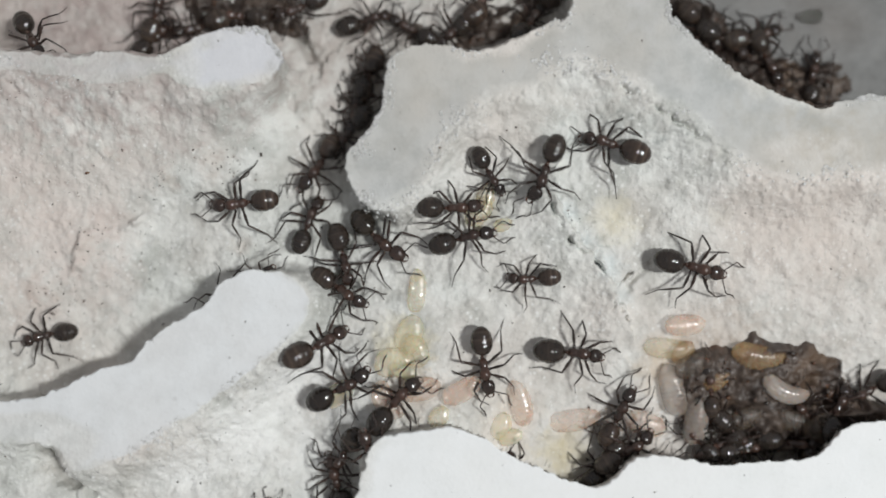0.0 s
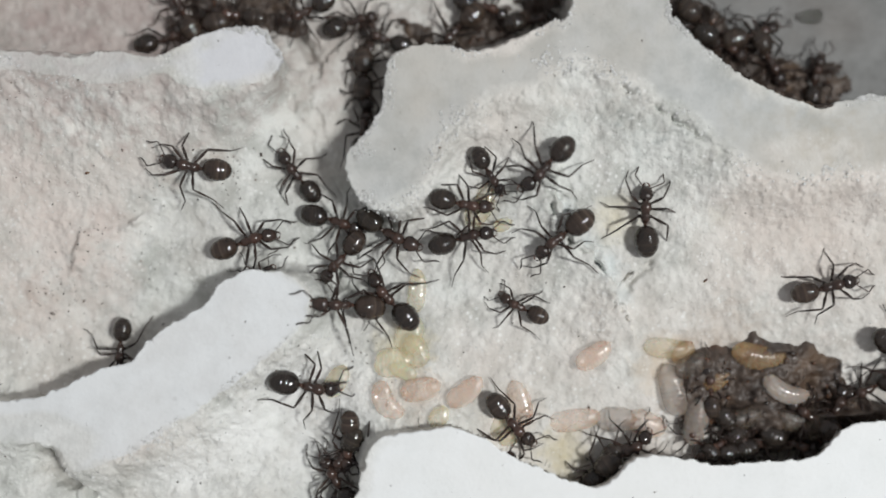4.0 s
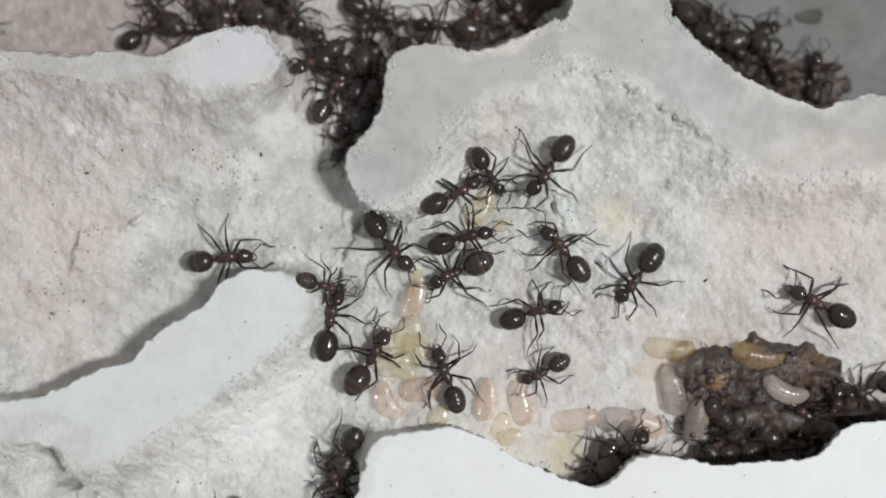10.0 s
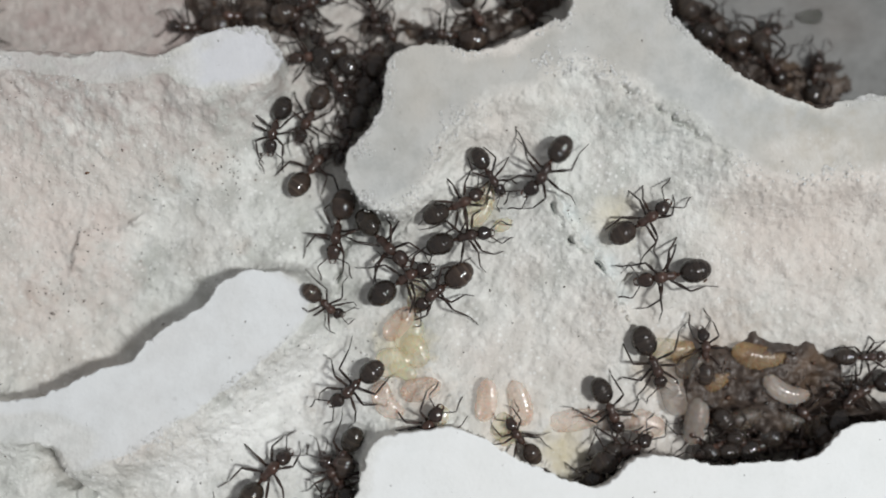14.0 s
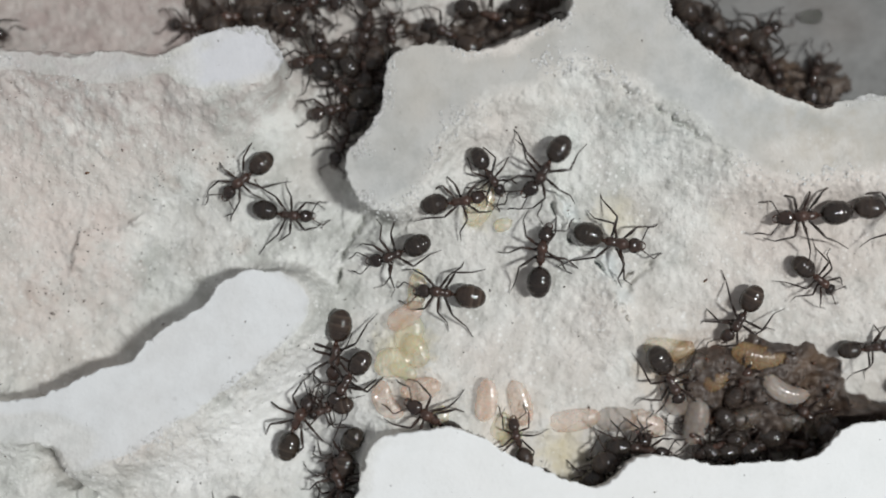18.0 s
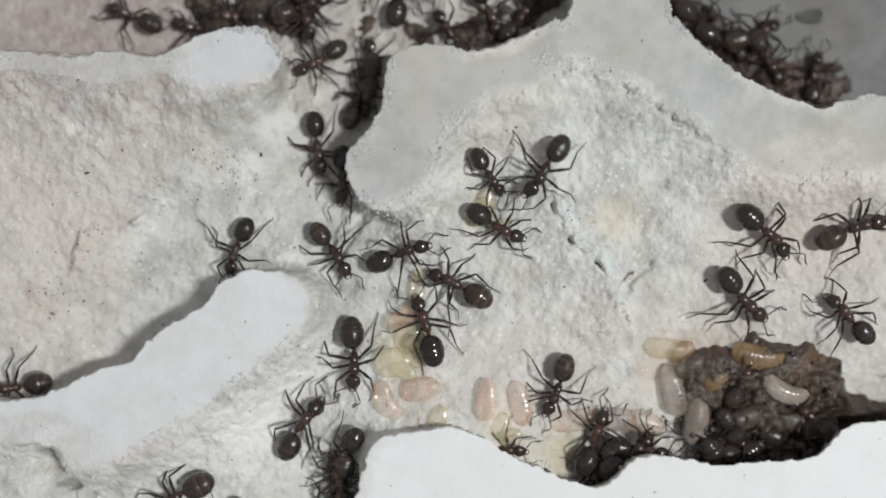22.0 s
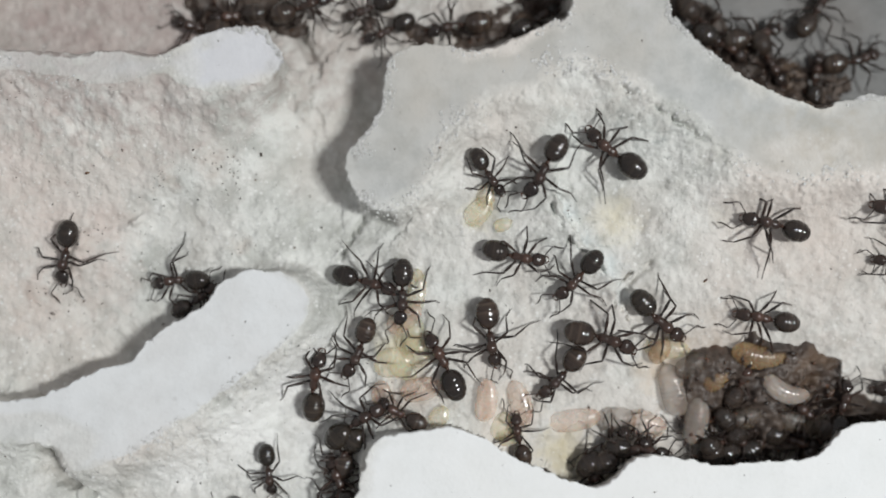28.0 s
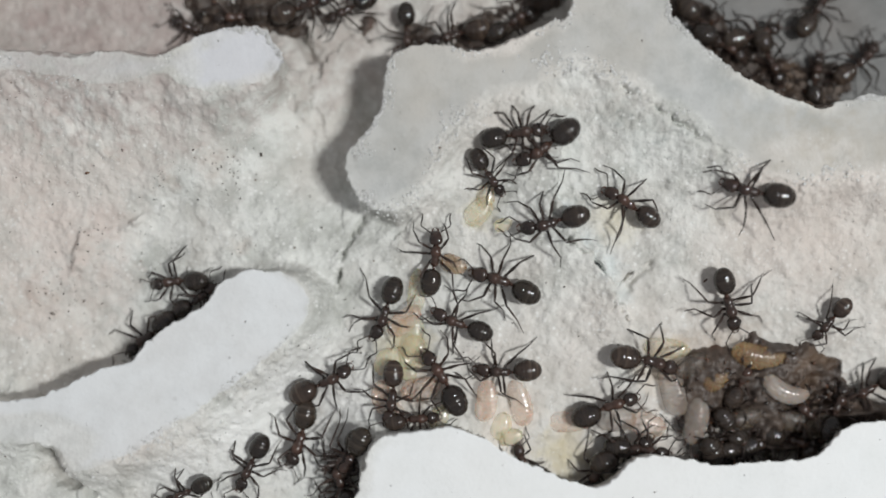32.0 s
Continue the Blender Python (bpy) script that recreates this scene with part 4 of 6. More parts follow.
grub(32.5, -10.9, -8, 5.66, 2.65, 30, "amber", 0.8)
grub(35.1, -14.4, -22, 5.31, 2.08, 50, "pale", 1.8)
grub(3.6, 3.9, 50, 3.46, 2.42, 20, "cream", 0)
grub(6.1, 2.5, 20, 1.96, 1.39, 10, "cream", 0)
grub(4.3, 5.4, 80, 2.54, 1.96, 10, "cream", 0)
grub(25.4, -11.8, 30, 3.58, 2.31, 20, "dusk", 0.7)
grub(31.3, -17.4, 20, 3.46, 2.31, 25, "dusk", 1.3)
grub(36.3, -17.7, -15, 3.69, 2.31, 20, "dusk", 1.5)
grub(38.6, -18.1, 35, 3.35, 2.19, 10, "dusk", 1.4)
carried_1 = grub(1.9, -14.2, 0, 4.39, 2.31, 20, "pink")
carried_2 = grub(24.8, -7.7, 0, 4.16, 2.31, 15, "pink")
carried_3 = grub(-10.6, -14.6, 0, 3.58, 2.31, 20, "cream")
carried_4 = grub(20.8, -11.4, 0, 2.77, 1.96, 15, "amber")


# ---- loose bits ----
def lumps(name, spots, material, label, category, squash=0.75, sides=8):
    """Many small rounded bits in one mesh. spots: (x, y, z, radius, stretch, turn) in millimetres and degrees, z in metres."""
    verts, faces = [], []
    rs = random.Random(len(spots))
    for x, y, z, r, stretch, turn in spots:
        c, s = math.cos(radians(turn)), math.sin(radians(turn))
        base = len(verts)
        for k in range(5):
            lat = math.pi * (k + 0.5) / 5 - math.pi / 2
            for q in range(sides):
                lon = 2 * math.pi * q / sides
                w = r * rs.uniform(0.62, 1.3)
                ax, ay = w * stretch * math.cos(lat) * math.cos(lon), w * math.cos(lat) * math.sin(lon)
                verts.append(((x + ax * c - ay * s) * MM, (y + ax * s + ay * c) * MM, z + w * squash * math.sin(lat) * MM))
        for k in range(4):
            for q in range(sides):
                q2 = (q + 1) % sides
                faces.append((base + k * sides + q, base + k * sides + q2, base + (k + 1) * sides + q2, base + (k + 1) * sides + q))
        faces.append(tuple(base + q for q in range(sides))[::-1])
        faces.append(tuple(base + 4 * sides + q for q in range(sides)))
    return tagged(new(name, mesh_from(name, verts, faces, material)), label, category, kind="stuff")


rs_bits = random.Random(19)
crumbs = []
edge = np.argwhere((GD > -0.8) & (GD < 0.9) & (GS > np.where(GW == 2, 0.95, 2.0)) & (GW < 3) & (np.abs(GX) < 45) & (np.abs(GY) < 26))
patchy = fractal(GX, GY, 3.0, 2, 91)
for j, i in edge[np.random.RandomState(4).choice(len(edge), min(len(edge), 5500), replace=False)]:
    if patchy[j, i] + rs_bits.uniform(-0.2, 0.12) < (0.02 if GW[j, i] == 2 else 0.12):
        continue
    r = rs_bits.uniform(0.03, 0.09) * rs_bits.choice((0.4, 0.5, 0.7, 1, 1.7))
    crumbs.append((GX[j, i], GY[j, i], ZZ[j, i] + 0.1 * r * MM, r, rs_bits.uniform(1, 1.7), rs_bits.uniform(0, 180)))
for k in range(2600):
    x, y = rs_bits.uniform(-46, 46), rs_bits.uniform(-27, 27)
    if 1.2 < ground_z(x, y, GD) and not (x > 20.5 and y > 12):
        r = rs_bits.uniform(0.025, 0.08)
        crumbs.append((x, y, ground_z(x, y, ZZ) + 0.1 * r * MM, r, rs_bits.uniform(1, 1.6), rs_bits.uniform(0, 180)))
for k in range(1900):
    x, y = rs_bits.uniform(-29, -9), rs_bits.uniform(-25, -8)
    if -0.6 < ground_z(x, y, GD):
        r = rs_bits.uniform(0.03, 0.085) * rs_bits.choice((0.6, 0.8, 1, 1.5))
        crumbs.append((x, y, ground_z(x, y, ZZ) + 0.1 * r * MM, r, rs_bits.uniform(1, 1.6), rs_bits.uniform(0, 180)))
lip = np.argwhere((GD > -0.55) & (GD < -0.04) & (GS <= 0.95) & ((GW == 2) | (GW == 1)) & (np.abs(GX) < 45) & (np.abs(GY) < 26))
for j, i in lip[np.random.RandomState(6).choice(len(lip), min(len(lip), 1500), replace=False)]:
    if patchy[j, i] + rs_bits.uniform(-0.2, 0.1) > -0.02:
        r = rs_bits.uniform(0.04, 0.11) * rs_bits.choice((0.6, 0.8, 1, 1.5))
        crumbs.append((GX[j, i], GY[j, i], ZZ[j, i] + 0.1 * r * MM, r, rs_bits.uniform(1, 1.7), rs_bits.uniform(0, 180)))
# flakes on the broad wall and clusters along the tongue's rim
for fx, fy, wide, tall, count, least, most in ((11.0, 18.6, 1.8, 0.6, 60, 0.05, 0.16), (-8.0, 9.7, 0.5, 0.4, 34, 0.05, 0.13),
                                               (-5.3, 18.2, 0.35, 0.5, 30, 0.05, 0.13), (-5.3, 15.0, 0.3, 0.7, 28, 0.05, 0.11), (-7.6, 5.2, 0.6, 0.5, 34, 0.05, 0.12), (2.0, 13.0, 1.2, 0.8, 50, 0.04, 0.12)):
    for k in range(count):
        x, y, r = rs_bits.gauss(fx, wide), rs_bits.gauss(fy, tall), rs_bits.uniform(least, most)
        if ground_z(x, y, GD) < 0.0 or ground_z(x, y, GS) > 1.4:
            crumbs.append((x, y, ground_z(x, y, ZZ) + 0.05 * r * MM, r, rs_bits.uniform(1, 1.9), rs_bits.uniform(0, 180)))
lumps("plaster_crumbs", crumbs, m_crumb, "white plaster crumbs along the broken rims", "crumbs", 0.30, 7)

specks = []
for k in range(170):
    x, y = rs_bits.uniform(-44, 44), rs_bits.uniform(-25, 25)
    r = rs_bits.uniform(0.03, 0.10) * rs_bits.choice((0.6, 0.8, 1, 1.5))
    if ground_z(x, y, GD) < 0:
        r *= 0.5
    specks.append((x, y, ground_z(x, y, ZZ) + 0.3 * r * MM, r, rs_bits.uniform(1, 2.5), rs_bits.uniform(0, 180)))
for cx, cy, spread, count in ((-21.8, 8.2, 1.8, 30), (-27.8, 7.2, 1.2, 14), (-39.0, -3.2, 2.8, 60), (-33.5, 2.5, 4.5, 40), (-30.5, -3.0, 2.5, 24), (-14.5, -12.0, 4.0, 26), (-20.5, 0.4, 1.0, 12), (-41.8, 16.0, 1.6, 16), (-40.0, -9.5, 2.0, 18), (-12.5, 5.5, 2.0, 10), (-8.0, -9.5, 2.5, 12), (12.5, 3.2, 1.5, 10)):
    for k in range(count):
        x, y = rs_bits.gauss(cx, spread), rs_bits.gauss(cy, spread * 0.7)
        r = rs_bits.uniform(0.025, 0.075)
        specks.append((x, y, ground_z(x, y, ZZ) + 0.2 * r * MM, r, rs_bits.uniform(1, 2.5), rs_bits.uniform(0, 180)))
lumps("dirt_specks", specks, m_debris, "dark dirt specks scattered on the plaster", "dirt", 0.6, 6)

scraps = []


def heap(name, x0, x1, y0, y1, near_of, tall, seed, label, category):
    """A lumpy wet mass lying on the ground, its rim ragged. near_of: 0 in its middle, 1 at its rim."""
    step = 0.16
    X, Y = np.meshgrid(np.arange(x0, x1, step), np.arange(y0, y1, step))
    tread = ground_plan(X, Y)[4]
    near = near_of(X, Y)
    rim = 1 - np.clip((near + 0.9 * fractal(X, Y, 3.0, 4, seed) - 0.80) / 0.40, 0, 1)
    bumps = 0.7 * fractal(X, Y, 2.4, 2, seed + 20) + 0.7 * fractal(X, Y, 0.8, 2, seed + 30) + 1.5 * fractal(X, Y, 4.0, 2, seed + 40) + 0.3
    Z = TOP + (tread + rim * (tall + 1.6 * bumps) - 0.35) * MM
    keep = rim > 0.02
    index = -np.ones(X.shape, int)
    verts, faces = [], []
    for j, i in np.argwhere(keep):
        index[j, i] = len(verts)
        verts.append((X[j, i] * MM, Y[j, i] * MM, Z[j, i]))
    for j, i in np.argwhere(keep[:-1, :-1] & keep[1:, :-1] & keep[:-1, 1:] & keep[1:, 1:]):
        faces.append((index[j, i], index[j, i + 1], index[j + 1, i + 1], index[j + 1, i]))
    tagged(new(name, mesh_from(name, verts, faces, m_heap)), label, category, kind="stuff")
    strew = random.Random(seed)
    for j, i in np.argwhere((rim > 0.6) & (Z > TOP - 0.0115))[::23]:
        if strew.random() < 0.55:
            r = strew.uniform(0.07, 0.20) * strew.choice((0.6, 0.8, 1, 1.6))
            scraps.append((X[j, i] + strew.uniform(-.3, .3), Y[j, i] + strew.uniform(-.3, .3), Z[j, i] + 0.2 * r * MM, r, strew.uniform(1.0, 2.4), strew.uniform(0, 180)))


def brood_near(X, Y):
    near = np.minimum(np.hypot((X - 31.8) / 8.8, (Y + 14.4) / 4.6), np.hypot((X - 37.6) / 11.5, (Y + 18.2) / 3.2))
    return near + np.clip((25.2 - X) / 2.0, 0, 1)


PIT_LINE = np.array([(23.6, 26.0), (27.0, 22.8), (30.5, 20.4), (34.5, 18.0), (38.5, 16.4), (41.5, 16.8)])


def pit_near(X, Y):
    return line_distance(X, Y, PIT_LINE) / 3.0


CORRIDOR_LINE = np.array([(-7.5, 23.2), (-4.5, 22.4), (-1.4, 22.4), (2.0, 22.6), (5.0, 23.6), (8.0, 25.2), (11.0, 27.0)])
CORNER_LINE = np.array([(-25.5, 26.6), (-21.5, 25.6), (-18.0, 25.2), (-16.0, 24.4)])


def corridor_near(X, Y):
    return line_distance(X, Y, CORRIDOR_LINE) / 1.6


def corner_near(X, Y):
    return line_distance(X, Y, CORNER_LINE) / 2.2


heap("brood_heap", 19.0, 48.5, -26.0, -7.5, brood_near, 0.9, 121, "dark brown wet heap of refuse and brood in the pit", "brood heap")
heap("refuse_heap", -12.0, 14.0, 18.0, 31.0, corridor_near, 0.0, 321, "dark dirt and refuse along the foot of the corridor wall", "refuse heap")
heap("refuse_heap", -31.0, -12.0, 20.0, 31.0, corner_near, 0.0, 421, "dark dirt and refuse in the corner of the corridor", "refuse heap")
heap("refuse_heap", 20.0, 46.0, 12.0, 30.0, pit_near, 0.5, 221, "dark brown wet refuse along the wall of the deep pit", "refuse heap")
lumps("refuse_scraps", scraps, m_debris, "small dark scraps lying over the brood heap", "refuse", 0.7, 8)


def water_drop(x, y, long, wide, turn):
    n, m = 24, 6
    verts, faces = [], []
    for k in range(m + 1):
        a = math.pi / 2 * k / m
        for q in range(n):
            b = 2 * math.pi * q / n
            w = 1 + 0.10 * math.sin(3 * b + turn)
            verts.append((long * w * math.cos(a) * math.cos(b) * MM, wide * w * math.cos(a) * math.sin(b) * MM, 0.9 * wide * math.sin(a) * MM))
    for k in range(m):
        for q in range(n):
            faces.append((k * n + q, k * n + (q + 1) % n, (k + 1) * n + (q + 1) % n, (k + 1) * n + q))
    drop = tagged(new("water_drop", mesh_from("water_drop", verts, faces, m_water)), "clear water drop on the wet pit floor", "water drop", "water drops")
    drop.matrix_basis = pose(x * MM, y * MM, ground_z(x, y) + 0.05 * MM, 0, 0, turn)


for dx, dy, dl, dw, dt in ((39.5, 25.0, 1.5, 0.8, 5), (34.2, 24.0, 0.7, 0.5, 30)):
    water_drop(dx, dy, dl, dw, dt)


def motions():
    crawl(colony[0], [(0, -20.6, 4.6, -170), (0.5, -20.2, 4.7, -174), (1, -21.0, 4.0, -170), (1.5, -19.0, 2.0, -40), (2, -20.3, -0.3, -37), (3, -16.6, 0.5, 10), (5.5, -24.6, 1.3, 37), (6, -24.9, -3.1, -102), (7, -26.7, -5.0, -134), (8, -27.2, -5.6, -131), (9, -26.3, -4.4, -123), (10, -22.2, -0.9, 11), (11, -14.8, 1.9, 43), (12, -14.4, 5.7, 71), (13, -13.1, 7.6, 53), (14, -13.7, 8.1, 57), (17, -9.6, 13.8, 65), (18, -8.2, 18.6, 83), (19, -5.5, 27.6, 76), (20, -3.2, 35.6, 67), (32, -3.2, 35.6, 67)])
    crawl(colony[1], [(0, 8.8, -3.0, -176), (0.5, 5.7, -5.4, 179), (1, 4.5, -5.3, 162), (2, 5.6, -5.4, 160), (3, 6.4, -5.2, 149), (3.5, 6.4, -5.4, 146), (6, 13.0, -7.7, -171), (7, 14.2, -7.8, -169), (8, 12.6, -8.0, -163), (9, 11.2, -9.7, -170), (10, 10.0, -12.6, -151), (11, 12.4, -15.4, -73), (12, 9.7, -18.1, -138), (13, 7.3, -19.7, 145), (14, 7.7, -19.1, 127), (17, 7.7, -19.5, 101), (18, 7.5, -19.2, 110), (19, 7.8, -17.1, 101), (20, 5.8, -14.8, 142), (21, 4.1, -19.4, 140), (22, 6.6, -20.4, 5), (23, 7.4, -20.5, -38), (24, 7.3, -22.2, 72), (25, 9.1, -21.0, 103), (28, 7.6, -18.9, 103), (29, 7.3, -18.7, 96), (30, 10.2, -19.9, 58), (31, 6.3, -21.6, 100), (32, 8.1, -21.7, 116)])
    crawl(colony[2], [(0, 25.2, -1.8, -16), (1, 24.8, -2.4, -30), (1.5, 27.1, -3.7, -37), (2, 29.3, -4.2, -40), (2.5, 33.9, -5.4, -35), (3, 38.8, -7.9, -66), (3.5, 43.7, -9.8, -51), (5, 52.1, -12.2, -21), (9, 47.5, -7.9, 152), (10, 37.8, -5.5, 150), (10.5, 34.0, -3.3, -171), (11, 29.5, -2.8, -167), (12, 28.3, -1.0, 179), (13, 28.2, -1.1, -179), (13.5, 25.1, -0.9, -161), (14, 22.7, -2.7, -171), (14.5, 25.6, 2.9, 13), (17, 36.9, 3.2, 176), (18, 36.3, 3.3, -176), (19, 50.6, 1.7, -18), (32, 50.6, 1.7, -18)])
    crawl(colony[3], [(0, 4.1, -11.8, -80), (1, 4.0, -12.0, -84), (1.5, 4.2, -12.2, -82), (2, 6.6, -14.5, -62), (3, 9.7, -20.2, -13), (5.5, 2.9, -13.8, -97), (6, 5.5, -13.4, -97), (6.5, 9.3, -13.9, -83), (7, 17.4, -11.8, 9), (7.5, 21.1, -9.6, 45), (8, 21.9, -6.1, 58), (8.5, 16.3, -3.8, 130), (9, 13.2, -1.7, 131), (10, 11.9, 0.0, 132), (11, 10.4, 0.6, 134), (12, 8.1, -0.8, 160), (12.5, 11.0, -2.6, 74), (13, 12.7, -4.8, 24), (13.5, 15.8, -1.6, 26), (14, 20.3, 2.9, 34), (17, 26.7, 5.4, 42), (18, 44.8, 4.1, 5), (19, 52.7, 3.5, 0), (32, 52.7, 3.5, 0)])
    crawl(colony[4], [(0, 13.4, -10.5, -6), (0.5, 15.4, -9.7, 12), (1, 18.9, -9.0, 11), (1.5, 20.3, -8.2, 5), (2, 20.2, -8.1, -0), (2.5, 15.1, -5.5, 91), (3, 18.8, -0.8, 61), (3.5, 18.4, 3.9, 92), (5.5, 25.7, 2.8, 92), (6, 26.9, 1.5, 98), (7, 26.6, 1.6, 114), (8, 23.8, 1.9, 120), (9, 20.8, 0.8, 167), (10, 19.3, -3.1, -127), (10.5, 19.4, -9.3, -93), (11, 21.0, -10.8, -68), (12, 21.6, -11.5, -61), (13, 21.2, -11.2, -66), (14, 21.4, -11.5, -66), (17, 22.3, -11.7, -86), (18, 23.2, -13.4, -62), (19, 26.0, -16.0, -51), (21, 28.6, -22.4, -60), (32, 28.6, -22.4, -60)])
    crawl(colony[5], [(0, 16.6, 10.4, 160), (0.5, 15.8, 10.3, 164), (1, 14.7, 8.7, -170), (2, 14.0, 6.6, -165), (2.5, 13.0, 3.3, -152), (3, 12.9, 2.0, -130), (3.5, 11.5, 1.6, -148), (6, 11.5, -0.7, -126), (7, 11.3, -1.6, -106), (8, 9.1, -0.9, -155), (9, 2.5, -2.2, -179), (10, 1.2, -2.4, -158), (11, 3.1, -2.1, 165), (12, 2.3, -2.9, -168), (13, -0.7, -3.7, -150), (14, -0.5, -4.2, -144), (17, -2.3, -6.0, -135), (18, 0.1, -4.4, 171), (19, 1.0, -4.2, 166), (20, 1.2, -3.7, 156), (22, 1.2, -3.5, 151), (23, 1.8, -1.9, 90), (24, 2.0, -2.6, 99), (25, 3.2, -3.1, 133), (28, 4.8, -9.1, -83), (29, 7.8, -11.1, -93), (29.5, 5.9, -8.2, -173), (30, 0.4, -7.2, 172), (30.6, -7.9, -7.1, 173), (31, -11.9, -9.6, -138), (32, -11.7, -13.4, 25)])
    crawl(colony[6], [(0, 4.7, 7.4, -58), (32, 4.6, 7.3, -55)])
    crawl(colony[7], [(0, 10.0, 7.6, -108), (1, 10.1, 7.7, -118), (6, 10.0, 8.1, -130), (8, 10.4, 7.9, -121), (14, 10.1, 7.8, -121), (28, 9.9, 7.8, -116), (29, 9.5, 5.4, -116), (29.3, 9.2, 3.0, -77), (30, 11.0, 0.4, -63), (31, 10.1, 2.2, -84), (31.5, 9.5, 3.1, -149), (32, 10.7, 2.6, -161)])
    crawl(colony[8], [(0, 2.3, 1.2, 17), (14, 2.1, 1.2, 17), (17, -0.1, -0.3, -23), (18, -4.7, -0.5, -157), (19, -9.3, -1.5, -176), (20, -11.4, -2.9, -19), (21, -6.8, -2.2, -18), (22, -4.0, -0.3, 23), (23, -0.8, 1.1, 35), (24, -0.7, 0.8, 23), (25, -2.2, -1.3, 17), (28, -4.1, -4.9, -90), (29, -4.3, -5.3, -95), (30, -4.5, -4.6, -97), (31, -5.5, -6.7, -104), (32, -5.9, -6.5, -108)])
    crawl(colony[9], [(0, 1.0, 4.1, 2), (1, 1.4, 4.2, 2), (2, 2.0, 4.4, -6), (3, 2.0, 4.3, -7), (6, 1.9, 5.1, -15), (7, 1.7, 5.3, 10), (8, 1.1, 5.5, 28), (9, 1.0, 5.4, 19), (10, 1.3, 5.5, 29), (11, 1.1, 5.3, 31), (12, 1.2, 4.6, 22), (13, 1.1, 4.4, 23), (14, 1.5, 4.4, 26), (17, 0.9, 4.4, 26), (18, 1.4, 4.7, 10), (19, 2.1, 5.2, 19), (20, 2.6, 5.5, 17), (21, 4.4, 2.8, -14), (22, 5.5, 2.2, -30), (23, 3.8, 1.8, -45), (24, 2.9, 0.5, -55), (25, 1.1, 3.9, 49), (28, 7.6, -0.8, -12), (29, 1.5, -4.8, 170), (30, 1.7, -2.0, 117), (31, 1.0, -1.4, 76), (32, -0.8, -0.9, 83)])
    crawl(colony[10], [(0, -6.1, 0.6, -39), (1, -6.6, 0.8, -44), (3, -6.2, 1.3, -34), (5.5, -3.2, 1.3, -20), (6, -3.0, 1.1, -17), (7, -4.8, 0.2, -37), (8, -5.1, -0.0, -47), (9, -5.1, -0.3, -53), (10, -5.3, 0.1, -49), (11, -5.5, -0.0, -54), (12, -5.6, -0.2, -58), (13, -5.8, 0.1, -49), (14, -5.8, 0.4, -45), (17, 17.3, 2.3, 29), (18, 16.8, 0.7, -11), (19, 25.0, -4.2, -38), (20, 30.0, -3.1, 0), (21, 31.2, -2.8, 7), (22, 30.2, -5.0, -44), (23, 27.2, -6.2, -67), (24, 24.2, -6.6, -74), (25, 22.9, -6.8, -66), (28, 21.8, -7.2, -40), (29, 19.7, -5.3, -55), (30, 15.9, -1.4, -101), (31, 10.9, -2.3, 178), (32, 5.9, -3.2, 161)])
    crawl(colony[11], [(0, -10.2, -21.0, -122), (16, -10.2, -20.9, -125), (28, -10.0, -20.9, -127), (32, -9.8, -20.8, -128)])
    crawl(colony[12], [(0, -41.0, -8.9, -166), (0.5, -42.0, -12.0, -123), (1, -37.4, -12.9, 23), (1.5, -30.6, -9.3, 34), (2, -23.8, -4.8, 35), (3, -28.9, -8.2, -146), (6, -42.1, -14.7, 14), (7, -41.5, -14.3, 8), (8, -49.7, -14.8, -175), (32, -49.7, -14.8, -175)])
    crawl(colony[13], [(0, -13.2, 8.2, -122), (0.5, -15.4, 10.1, -171), (1, -17.2, 9.9, -155), (1.5, -22.3, 9.1, -179), (2, -24.3, 8.2, 179), (3, -25.7, 8.3, -178), (3.5, -27.2, 8.5, -177), (5.5, -19.5, 7.5, 127), (6, -19.0, 6.8, 104), (6.5, -19.8, 6.7, 65), (7, -19.6, 6.3, 22), (7.5, -17.3, 7.4, 34), (8, -14.6, 10.9, 56), (9, -11.4, 14.4, 64), (10, -8.4, 22.5, 86), (11.5, -6.4, 30.5, 64), (13, -3.7, 35.3, 44), (32, -3.7, 35.3, 44)])
    crawl(colony[14], [(0, -13.8, 2.6, 71), (1, -12.9, 6.1, 86), (2, -12.5, 9.9, 58), (2.5, -15.0, 7.6, 100), (3, -15.7, 3.8, 150), (5.5, -14.6, 13.9, 99), (6, -15.0, 11.4, -112), (6.5, -17.7, 9.2, -141), (7, -10.9, 14.6, 72), (8, -11.9, 20.9, 130), (20, -11.6, 20.6, 140), (21.5, -11.3, 32.0, 98), (22.5, -11.3, 36.1, 102), (32, -11.3, 36.1, 102)])
    crawl(colony[15], [(0, -10.1, -4.3, -37), (1, -7.9, -5.3, -29), (2, -9.4, -3.5, -17), (3, -9.6, -0.8, -102), (6, -12.6, -2.2, 162), (7, -13.2, -2.8, 178), (8, -12.6, -2.0, 145), (8.5, -15.2, 1.7, 90), (9, -14.2, 4.9, 76), (10, -11.7, 16.3, 58), (11, -11.2, 15.9, 41), (12, -12.2, 15.6, 44), (13, -11.7, 15.4, 51), (14, -14.0, 13.4, -119), (17, -15.1, 10.7, -136), (18, -20.3, 7.0, -141), (18.5, -25.7, -2.1, -108), (19, -26.0, -4.0, -117), (20, -27.4, -6.0, -130), (20.5, -35.7, -11.4, -157), (21, -41.1, -14.2, -165), (22, -44.2, -14.2, -174), (23, -42.6, -14.4, -157), (24, -41.3, -14.8, -166), (25, -50.1, -14.6, 179), (32, -50.1, -14.6, 179)])
